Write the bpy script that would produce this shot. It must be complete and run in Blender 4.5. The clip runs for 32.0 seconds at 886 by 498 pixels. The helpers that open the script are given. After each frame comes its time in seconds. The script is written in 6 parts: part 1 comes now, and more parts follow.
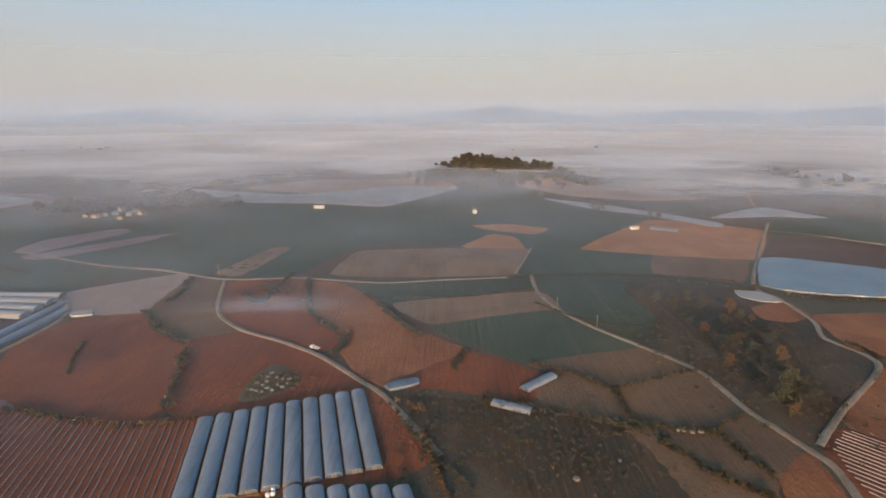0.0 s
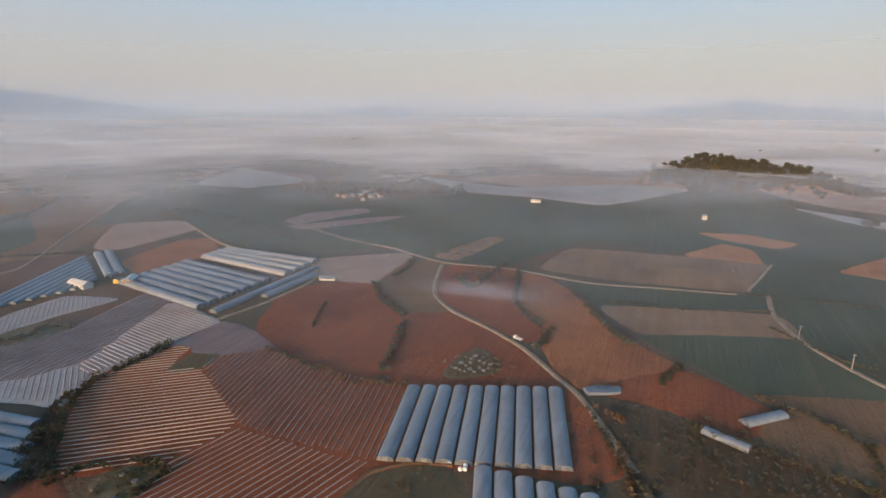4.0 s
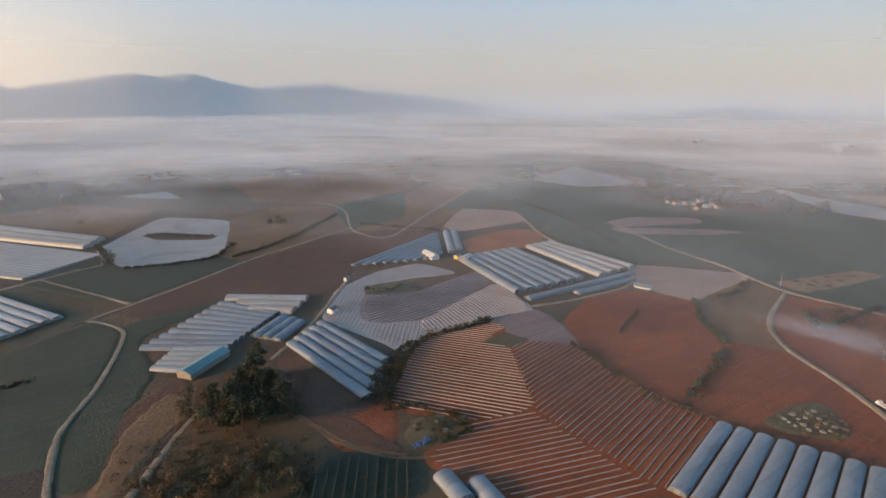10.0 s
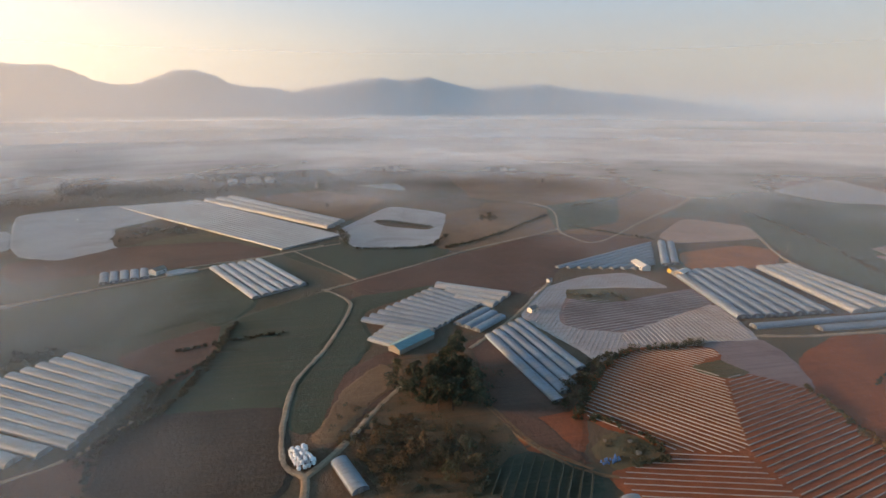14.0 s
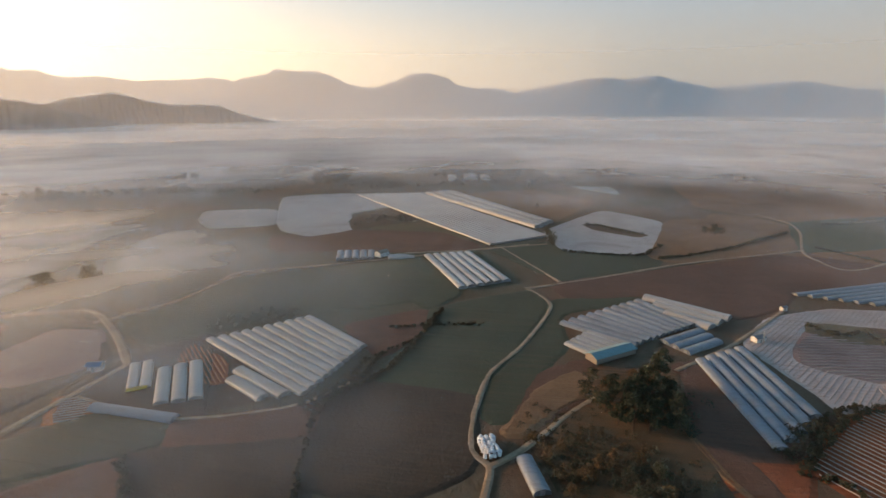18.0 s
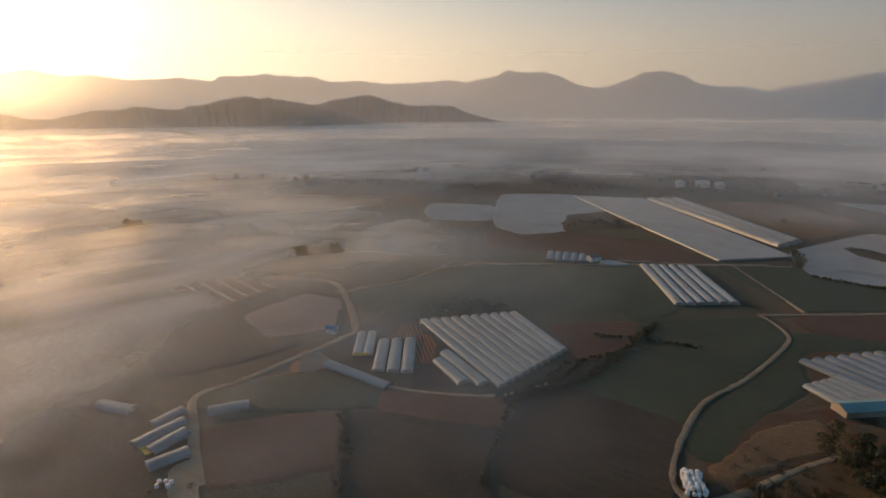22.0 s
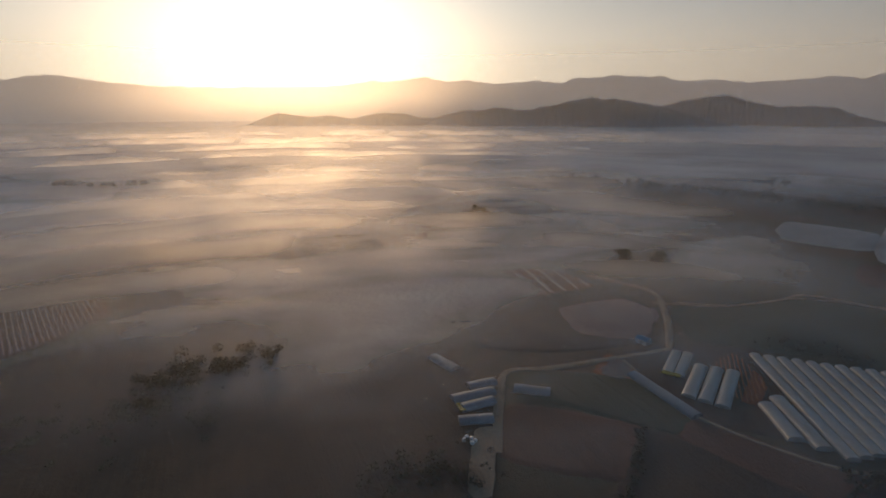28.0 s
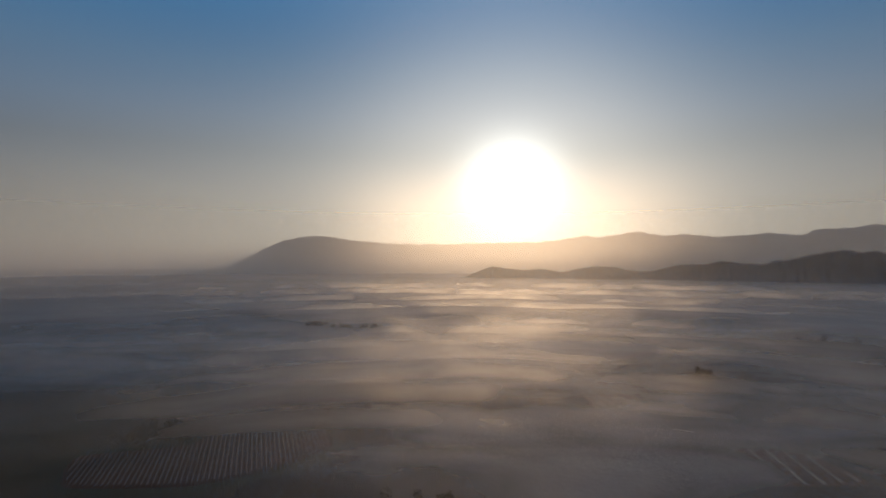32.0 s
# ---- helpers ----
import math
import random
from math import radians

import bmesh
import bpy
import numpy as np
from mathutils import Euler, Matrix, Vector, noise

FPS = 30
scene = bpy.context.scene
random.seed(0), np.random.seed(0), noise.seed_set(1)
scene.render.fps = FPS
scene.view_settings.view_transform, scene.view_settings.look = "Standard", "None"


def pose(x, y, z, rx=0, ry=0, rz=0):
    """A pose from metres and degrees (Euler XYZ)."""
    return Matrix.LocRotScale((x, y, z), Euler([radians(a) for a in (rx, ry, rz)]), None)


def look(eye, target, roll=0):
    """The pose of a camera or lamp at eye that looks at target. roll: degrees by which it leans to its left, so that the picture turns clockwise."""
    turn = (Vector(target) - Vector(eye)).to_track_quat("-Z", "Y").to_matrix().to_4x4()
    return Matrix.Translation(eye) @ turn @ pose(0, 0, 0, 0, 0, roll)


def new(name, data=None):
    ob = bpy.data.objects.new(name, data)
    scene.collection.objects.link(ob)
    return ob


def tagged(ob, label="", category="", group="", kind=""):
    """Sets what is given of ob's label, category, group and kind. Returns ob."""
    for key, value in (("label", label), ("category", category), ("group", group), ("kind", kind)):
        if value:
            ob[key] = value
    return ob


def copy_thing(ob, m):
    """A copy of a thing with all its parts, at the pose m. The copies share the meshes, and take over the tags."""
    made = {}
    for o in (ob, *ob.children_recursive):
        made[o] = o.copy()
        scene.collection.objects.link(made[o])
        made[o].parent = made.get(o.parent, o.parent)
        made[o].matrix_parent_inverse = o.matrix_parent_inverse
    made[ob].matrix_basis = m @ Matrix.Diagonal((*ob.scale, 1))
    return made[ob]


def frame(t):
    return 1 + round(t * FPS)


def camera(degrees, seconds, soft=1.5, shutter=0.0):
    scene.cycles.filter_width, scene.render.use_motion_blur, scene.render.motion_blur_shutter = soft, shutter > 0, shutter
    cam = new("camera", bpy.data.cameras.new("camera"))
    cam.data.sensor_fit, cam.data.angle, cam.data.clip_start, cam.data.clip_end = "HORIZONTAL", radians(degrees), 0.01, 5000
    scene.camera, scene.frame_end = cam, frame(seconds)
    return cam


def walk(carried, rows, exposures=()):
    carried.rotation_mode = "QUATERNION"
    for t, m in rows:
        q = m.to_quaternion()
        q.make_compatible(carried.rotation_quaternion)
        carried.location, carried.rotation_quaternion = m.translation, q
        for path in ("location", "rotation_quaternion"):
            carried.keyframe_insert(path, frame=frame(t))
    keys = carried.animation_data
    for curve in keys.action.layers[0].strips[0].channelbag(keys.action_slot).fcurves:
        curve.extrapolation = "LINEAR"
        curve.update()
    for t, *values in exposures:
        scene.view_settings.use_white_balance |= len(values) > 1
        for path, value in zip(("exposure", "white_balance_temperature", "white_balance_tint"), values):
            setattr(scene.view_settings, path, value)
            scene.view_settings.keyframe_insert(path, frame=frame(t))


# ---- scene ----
cam = camera(78.0, 32.0, soft=1.6)
EYE = (0.0, 0.0, 120.0)

# seconds, heading, pitch, roll in degrees: the drone hovers and turns to its left
PATH = [
    (0.0, 0.00, -14.31, -0.03),
    (0.5, 2.79, -14.34, 0.01),
    (1.0, 5.61, -14.50, 0.04),
    (1.5, 8.47, -14.76, 0.03),
    (2.0, 11.28, -14.88, -0.01),
    (2.5, 14.11, -14.86, -0.07),
    (3.0, 16.95, -14.86, -0.10),
    (3.5, 19.79, -14.84, -0.08),
    (5.5, 31.15, -14.85, -0.12),
    (6.0, 33.98, -14.83, -0.05),
    (6.5, 36.73, -14.85, -0.02),
    (7.0, 39.50, -14.82, -0.01),
    (7.5, 42.29, -14.79, -0.00),
    (8.0, 45.09, -14.79, -0.01),
    (8.5, 47.88, -14.78, -0.02),
    (9.0, 50.61, -14.77, -0.03),
    (9.5, 53.34, -14.75, -0.00),
    (10.0, 56.12, -14.74, 0.05),
    (10.5, 58.89, -14.73, 0.02),
    (11.0, 61.61, -14.74, 0.02),
    (11.5, 64.35, -14.73, -0.01),
    (12.0, 67.10, -14.72, -0.02),
    (12.5, 69.86, -14.69, -0.00),
    (13.0, 72.61, -14.68, 0.01),
    (13.5, 75.39, -14.68, 0.03),
    (14.0, 78.13, -14.66, 0.01),
    (14.5, 80.90, -14.66, -0.01),
    (16.5, 91.81, -14.63, 0.03),
    (17.0, 94.52, -14.63, 0.07),
    (17.5, 97.33, -14.61, 0.03),
    (18.0, 100.12, -14.62, -0.00),
    (18.5, 102.89, -14.64, 0.03),
    (19.0, 105.72, -14.63, 0.03),
    (19.5, 108.54, -14.62, 0.04),
    (20.0, 111.37, -14.61, 0.03),
    (20.5, 114.15, -14.60, 0.06),
    (21.0, 117.02, -14.60, 0.04),
    (21.5, 119.88, -14.58, 0.03),
    (22.0, 122.65, -14.58, 0.03),
    (22.5, 125.49, -14.60, 0.04),
    (23.0, 128.32, -14.58, 0.06),
    (23.5, 131.17, -14.58, 0.07),
    (24.0, 134.00, -14.56, 0.05),
    (24.5, 136.86, -14.55, 0.03),
    (25.0, 139.73, -14.56, -0.02),
    (25.5, 142.56, -14.56, -0.02),
    (27.5, 153.80, -14.52, -0.08),
    (28.0, 156.57, -14.51, -0.08),
    (28.5, 159.33, -14.52, -0.05),
    (29.0, 162.11, -14.50, -0.03),
    (29.5, 164.85, -13.96, -0.02),
    (30.0, 167.61, -11.20, -0.09),
    (30.5, 170.34, -8.03, -0.11),
    (31.0, 173.05, -4.93, -0.12),
    (31.5, 175.63, -1.81, -0.08),
    (32.0, 178.07, 1.27, -0.06),
]
walk(cam, [(t, pose(*EYE, 90 + p, q, y)) for t, y, p, q in PATH],
     exposures=[(0, 0.25, 6500, 10), (12, 0.3, 6750, 10), (17, 0.18, 7150, 10), (21, -0.42, 7200, 10), (25, -1.36, 6800, 10), (29.2, -1.8, 5950, 10), (32, -2.42, 5600, 8)])


# ---- world, sun and lens exposure ----
SUN_HEADING, SUN_HEIGHT = 170.8, 7.6
world = bpy.data.worlds.new("morning_sky")
scene.world = world
world.use_nodes = True
wt = world.node_tree
sky = wt.nodes.new("ShaderNodeTexSky")
sky.sky_type, sky.sun_disc = "NISHITA", False
sky.sun_elevation, sky.sun_rotation = radians(SUN_HEIGHT), radians(-SUN_HEADING)
sky.altitude, sky.air_density, sky.dust_density, sky.ozone_density = 60, 1.0, 0.7, 1.2
wt.nodes["Background"].inputs["Strength"].default_value = 0.13
SUN_WAY = Vector((-math.sin(radians(SUN_HEADING)) * math.cos(radians(SUN_HEIGHT)),
                  math.cos(radians(SUN_HEADING)) * math.cos(radians(SUN_HEIGHT)), math.sin(radians(SUN_HEIGHT))))
# morning haze pales the clear sky: blush at the horizon, pale blue above, deeper blue towards the zenith
way = wt.nodes.new("ShaderNodeTexCoord")
split = wt.nodes.new("ShaderNodeSeparateXYZ")
band = wt.nodes.new("ShaderNodeValToRGB")
blend = wt.nodes.new("ShaderNodeMix")
blend.data_type = "RGBA"
for k, (at, tone) in enumerate(((0.0, (0.4, 0.33, 0.315)), (0.08, (0.395, 0.35, 0.34)), (0.19, (0.29, 0.385, 0.51)), (0.25, (0.37, 0.6, 0.88)), (0.32, (0.37, 0.73, 1.13)), (0.45, (0.29, 0.86, 1.58)), (0.62, (0.06, 0.12, 0.2)), (1.0, (0.015, 0.035, 0.07)))):
    e = band.color_ramp.elements[k] if k < 2 else band.color_ramp.elements.new(at)
    e.position, e.color = at, (*tone, 1)
gain = wt.nodes.new("ShaderNodeMix")
gain.data_type, gain.blend_type = "RGBA", "MULTIPLY"
gain.inputs[0].default_value, gain.inputs[7].default_value = 1.0, (9.5, 9.5, 9.5, 1)
wt.links.new(way.outputs["Generated"], split.inputs[0])
wt.links.new(split.outputs[2], band.inputs[0])
wt.links.new(band.outputs[0], gain.inputs[6])
blend.inputs[0].default_value = 0.76
wt.links.new(sky.outputs[0], blend.inputs[6])
wt.links.new(gain.outputs[2], blend.inputs[7])
# the bright aureole of the low sun in the hazy air
facing = wt.nodes.new("ShaderNodeVectorMath")
facing.operation = "DOT_PRODUCT"
facing.inputs[1].default_value = SUN_WAY
wt.links.new(way.outputs["Generated"], facing.inputs[0])
fall = wt.nodes.new("ShaderNodeMath")
fall.operation, fall.inputs[1].default_value = "SUBTRACT", 1.0
wt.links.new(facing.outputs["Value"], fall.inputs[0])
steep = wt.nodes.new("ShaderNodeMath")
steep.operation, steep.inputs[1].default_value = "MULTIPLY", 420.0
wt.links.new(fall.outputs[0], steep.inputs[0])
glow = wt.nodes.new("ShaderNodeMath")
glow.operation, glow.inputs[0].default_value = "POWER", math.e
wt.links.new(steep.outputs[0], glow.inputs[1])
aureole = wt.nodes.new("ShaderNodeMix")
aureole.data_type, aureole.blend_type = "RGBA", "ADD"
aureole.inputs[7].default_value = (66.0, 60.0, 49.0, 1)
wt.links.new(glow.outputs[0], aureole.inputs[0])
wt.links.new(blend.outputs[2], aureole.inputs[6])


def lobe(sharp, tone, below):
    """One more, wider shell of light round the sun."""
    k = wt.nodes.new("ShaderNodeMath")
    k.operation, k.inputs[1].default_value = "MULTIPLY", sharp
    wt.links.new(fall.outputs[0], k.inputs[0])
    e = wt.nodes.new("ShaderNodeMath")
    e.operation, e.inputs[0].default_value = "POWER", math.e
    wt.links.new(k.outputs[0], e.inputs[1])
    m = wt.nodes.new("ShaderNodeMix")
    m.data_type, m.blend_type, m.inputs[7].default_value = "RGBA", "ADD", (*tone, 1)
    wt.links.new(below, m.inputs[6])
    wt.links.new(e.outputs[0], m.inputs[0])
    return m, e


halo, _ = lobe(27.0, (17.0, 14.8, 11.4), aureole.outputs[2])
warmth, broad = lobe(3.2, (19.0, 16.0, 11.6), halo.outputs[2])
low = wt.nodes.new("ShaderNodeMapRange")
low.interpolation_type = "SMOOTHSTEP"
for k, v in enumerate((0.0, 0.42, 1.0, 0.0)):
    low.inputs[k + 1].default_value = v
wt.links.new(split.outputs[2], low.inputs[0])
share = wt.nodes.new("ShaderNodeMath")
share.operation = "MULTIPLY"
wt.links.new(broad.outputs[0], share.inputs[0])
wt.links.new(low.outputs[0], share.inputs[1])
wt.links.new(share.outputs[0], warmth.inputs[0])
wt.links.new(warmth.outputs[2], wt.nodes["Background"].inputs["Color"])
sun = new("sun", bpy.data.lights.new("sun", "SUN"))
sun.data.energy, sun.data.angle, sun.data.color = 6.7, radians(8.0), (1.0, 0.63, 0.33)
# the lamp stands at the upper part of the broad glowing disc
sun.matrix_world = look((SUN_WAY + Vector((0, 0, 0.018))) * 500, (0, 0, 0))
scene.cycles.transparent_max_bounces = 40


# ---- materials ----
class Nodes:
    """A short hand for building one node material."""

    def __init__(self, name):
        self.mat = bpy.data.materials.new(name)
        self.mat.use_nodes = True
        self.tree = self.mat.node_tree
        self.tree.nodes.clear()
        self.out = self.tree.nodes.new("ShaderNodeOutputMaterial")
        self.pos = self.tree.nodes.new("ShaderNodeNewGeometry").outputs["Position"]

    def add(self, kind, ins=(), operation=None, use_clamp=False, data_type=None, blend_type=None, interpolation_type=None):
        n = self.tree.nodes.new("ShaderNode" + kind)
        if operation:
            n.operation, n.use_clamp = operation, use_clamp
        if data_type:
            n.data_type, n.blend_type = data_type, blend_type
        if interpolation_type:
            n.interpolation_type = interpolation_type
        for key, v in (ins.items() if isinstance(ins, dict) else enumerate(ins)):
            if isinstance(v, bpy.types.NodeSocket):
                self.tree.links.new(v, n.inputs[key])
            elif v is not None:
                n.inputs[key].default_value = v
        return n

    def math(self, op, a, b=None, c=None, clamp=False):
        return self.add("Math", (a, b, c), operation=op, use_clamp=clamp).outputs[0]

    def scaled(self, stretch, turn=0.0):
        return self.add("Mapping", {0: self.pos, 2: (0, 0, turn), 3: stretch}).outputs[0]

    def noise(self, scale, detail=4.0, rough=0.55, vec=None, warp=0.0):
        return self.add("TexNoise", {"Vector": vec or self.pos, "Scale": scale, "Detail": detail, "Roughness": rough, "Distortion": warp}).outputs["Fac"]

    def ramp(self, fac, stops):
        n = self.add("ValToRGB", (fac,))
        while len(n.color_ramp.elements) < len(stops):
            n.color_ramp.elements.new(0.5)
        for e, (p, c) in zip(n.color_ramp.elements, stops):
            e.position, e.color = p, (*c, 1)
        return n.outputs[0]

    def mix(self, fac, a, b, blend="MIX"):
        n = self.add("Mix", (), data_type="RGBA", blend_type=blend)
        for i, v in ((0, fac), (6, a), (7, b)):
            if isinstance(v, bpy.types.NodeSocket):
                self.tree.links.new(v, n.inputs[i])
            else:
                n.inputs[i].default_value = v if i == 0 else (*v, 1)
        return n.outputs[2]

    def smooth(self, v, lo, hi):
        return self.add("MapRange", (v, lo, hi, 0.0, 1.0), interpolation_type="SMOOTHSTEP").outputs[0]

    def surface(self, color, rough=0.9, bump=None, dist=0.1, strength=0.6, **more):
        ins = {"Base Color": color if isinstance(color, bpy.types.NodeSocket) else (*color, 1), "Roughness": rough}
        ins.update({k.replace("_", " "): v for k, v in more.items()})
        p = self.add("BsdfPrincipled", ins)
        if bump is not None:
            b = self.add("Bump", {"Strength": strength, "Distance": dist, "Height": bump})
            self.tree.links.new(b.outputs[0], p.inputs["Normal"])
        self.tree.links.new(p.outputs[0], self.out.inputs[0])
        return self.mat


def soil(name, dark, light, furrow=0.9, turn=0.4, patch=0.02):
    """Worked soil: broad damp patches, clods and faint furrows."""
    n = Nodes(name)
    broad = n.noise(patch, 5, 0.6, warp=0.6)
    fine = n.noise(0.55, 6, 0.7)
    lines = n.noise(furrow, 2, 0.5, n.scaled((1.0, 0.02, 1.0), turn))
    c = n.ramp(broad, [(0.32, dark), (0.68, light)])
    c = n.mix(n.math("MULTIPLY", n.smooth(fine, 0.42, 0.75), 0.45), c, tuple(v * 0.55 for v in dark))
    c = n.mix(n.math("MULTIPLY", n.smooth(lines, 0.45, 0.62), 0.16), c, tuple(min(1, v * 1.35) for v in light))
    h = n.math("ADD", n.math("MULTIPLY", fine, 0.6), n.math("MULTIPLY", lines, 0.25))
    return n.surface(c, 0.95, h, 1.1, 1.0)


def crops(name, dark, light, bare, turn=0.3):
    n = Nodes(name)
    broad = n.noise(0.012, 5, 0.6, warp=0.8)
    fine = n.noise(0.9, 5, 0.7)
    lines = n.noise(0.5, 2, 0.5, n.scaled((1.0, 0.015, 1.0), turn))
    c = n.ramp(broad, [(0.3, dark), (0.7, light)])
    c = n.mix(n.math("MULTIPLY", n.smooth(lines, 0.48, 0.68), 0.3), c, bare)
    c = n.mix(n.math("MULTIPLY", n.smooth(fine, 0.45, 0.8), 0.55), c, tuple(v * 0.5 for v in dark))
    return n.surface(c, 0.9, n.math("ADD", fine, lines), 0.8, 0.6)


def plastic(name, base, dirt, turn=0.0, rough=0.42, lines=1.0):
    """Thin farm plastic: folds, dust and seams."""
    n = Nodes(name)
    broad = n.noise(0.03, 5, 0.62, warp=0.7)
    seam = n.noise(0.5 * lines, 2, 0.5, n.scaled((1.0, 0.03, 1.0), turn))
    fine = n.noise(1.6, 4, 0.6)
    c = n.mix(n.math("MULTIPLY", n.smooth(broad, 0.42, 0.72), 0.7), base, dirt)
    c = n.mix(n.math("MULTIPLY", n.smooth(seam, 0.5, 0.66), 0.4), c, dirt)
    c = n.mix(n.math("MULTIPLY", n.smooth(fine, 0.5, 0.8), 0.25), c, tuple(v * 0.6 for v in dirt))
    return n.surface(c, rough, n.math("ADD", seam, fine), 0.15, 0.4)


RED = soil("red_soil", (0.14, 0.034, 0.01), (0.27, 0.075, 0.022))
CLAY = soil("clay_soil", (0.2, 0.066, 0.022), (0.34, 0.125, 0.042), turn=1.1)
ORANGE = soil("orange_soil", (0.3, 0.12, 0.05), (0.45, 0.2, 0.09), turn=0.2)
PINK = soil("pink_soil", (0.26, 0.17, 0.13), (0.37, 0.25, 0.2), turn=1.3)
BROWN = soil("brown_soil", (0.12, 0.066, 0.032), (0.21, 0.115, 0.055), turn=0.7)
TAN = soil("stubble", (0.17, 0.1, 0.055), (0.27, 0.16, 0.09), 0.35, 1.5)
DARKSOIL = soil("dark_soil", (0.07, 0.035, 0.02), (0.13, 0.06, 0.035), turn=0.9)
# sunward soil, with the darkness of backlit ground put into its colour
BACKLIT = soil("backlit_dark_soil", (0.035, 0.026, 0.016), (0.075, 0.045, 0.027), turn=1.2)
GREEN = crops("green_crops", (0.042, 0.055, 0.029), (0.075, 0.085, 0.042), (0.12, 0.09, 0.05))
OLIVE = crops("dark_olive_crops", (0.03, 0.038, 0.019), (0.057, 0.063, 0.031), (0.085, 0.062, 0.035))
VINE = crops("trellis_plot", (0.03, 0.035, 0.018), (0.06, 0.055, 0.03), (0.11, 0.08, 0.05), 0.9)
GRASS = crops("dry_grass", (0.06, 0.055, 0.025), (0.14, 0.1, 0.045), (0.16, 0.08, 0.04))
SCRUB = crops("scrub_ground", (0.045, 0.032, 0.014), (0.115, 0.068, 0.03), (0.17, 0.075, 0.032), 1.9)
NET = plastic("white_netting", (0.36, 0.34, 0.33), (0.24, 0.215, 0.2), 0.6, 0.8)
PALE = plastic("pale_mulch_soil", (0.4, 0.32, 0.29), (0.25, 0.16, 0.13), 0.9, 0.7)
PURPLE = plastic("purple_mulch_soil", (0.22, 0.14, 0.12), (0.14, 0.075, 0.06), 0.5, 0.7)
MULCH = plastic("mulch_film", (0.31, 0.245, 0.215), (0.2, 0.12, 0.09), 0.3, 0.55, 2.0)
FILM = plastic("greenhouse_film", (0.2, 0.225, 0.26), (0.12, 0.135, 0.155), 0.4, 0.6, 1.5)
BEIGE_FILM = plastic("aged_film", (0.32, 0.31, 0.295), (0.225, 0.21, 0.2), 0.4, 0.45, 1.5)
TEAL_FILM = plastic("teal_film", (0.15, 0.26, 0.27), (0.1, 0.19, 0.2), 0.4, 0.35, 1.5)


def simple(name, base, rough=0.6, metal=0.0, spread=0.25, scale=1.5):
    n = Nodes(name)
    c = n.mix(n.smooth(n.noise(scale, 5, 0.65), 0.3, 0.75), base, tuple(v * (1 - spread) for v in base))
    return n.surface(c, rough, n.noise(scale * 6, 3), 0.02, 0.3, Metallic=metal)


TRACK = soil("track_dirt", (0.22, 0.155, 0.1), (0.33, 0.245, 0.17), 0.5, 0.0, 0.08)
CONCRETE = simple("pale_concrete", (0.4, 0.36, 0.31), 0.85)
STEEL = simple("galvanised_steel", (0.3, 0.31, 0.32), 0.4, 0.8)
WHITE = simple("white_paint", (0.55, 0.53, 0.5), 0.6)
ROOF = simple("grey_roofing", (0.16, 0.16, 0.17), 0.7)
BLUE = simple("blue_plastic", (0.05, 0.13, 0.32), 0.4)
YELLOW = simple("yellow_paint", (0.55, 0.38, 0.03), 0.5)
BARK = simple("bark", (0.09, 0.06, 0.04), 0.95)
GLASS = simple("dark_window", (0.03, 0.035, 0.045), 0.15)
RUBBER = simple("rubber", (0.02, 0.02, 0.02), 0.8)
# the greenhouse film again, its colour darkened to paint shade on end walls
END_FILM = plastic("shade_tinted_film", (0.13, 0.145, 0.165), (0.08, 0.09, 0.1), 0.4, 0.7, 1.5)
ROCK = simple("pale_rock", (0.22, 0.19, 0.15), 0.9)


def leaves(name, dark, light):
    n = Nodes(name)
    r = n.add("NewGeometry").outputs["Random Per Island"]
    c = n.mix(r, dark, light)
    return n.surface(c, 0.75)


PINE = leaves("pine_leaves", (0.012, 0.022, 0.012), (0.045, 0.055, 0.022))
OAK = leaves("olive_leaves", (0.03, 0.035, 0.015), (0.09, 0.08, 0.03))
AUTUMN = leaves("autumn_leaves", (0.06, 0.035, 0.013), (0.14, 0.078, 0.024))
BUSH = leaves("bush_leaves", (0.025, 0.028, 0.012), (0.075, 0.06, 0.025))
FOREST = leaves("forest_leaves", (0.024, 0.026, 0.018), (0.055, 0.054, 0.034))


def ground_material():
    n = Nodes("farmland")
    broad = n.noise(0.004, 6, 0.6, warp=1.0)
    mid = n.noise(0.03, 6, 0.62, warp=0.5)
    fine = n.noise(0.6, 6, 0.7)
    c = n.ramp(broad, [(0.3, (0.045, 0.058, 0.028)), (0.48, (0.09, 0.07, 0.04)), (0.62, (0.13, 0.07, 0.038)), (0.75, (0.055, 0.062, 0.028))])
    c = n.mix(n.math("MULTIPLY", n.smooth(mid, 0.4, 0.7), 0.5), c, (0.07, 0.055, 0.03))
    c = n.mix(n.math("MULTIPLY", n.smooth(fine, 0.45, 0.75), 0.4), c, (0.035, 0.03, 0.016))
    return n.surface(c, 0.95, n.math("ADD", mid, fine), 1.2, 1.0)


def water_material():
    n = Nodes("still_water")
    c = n.mix(n.smooth(n.noise(0.02, 4, 0.6), 0.35, 0.7), (0.13, 0.135, 0.135), (0.19, 0.19, 0.185))
    return n.surface(c, 0.42, n.noise(0.35, 3), 0.03, 0.25)


WATER = water_material()


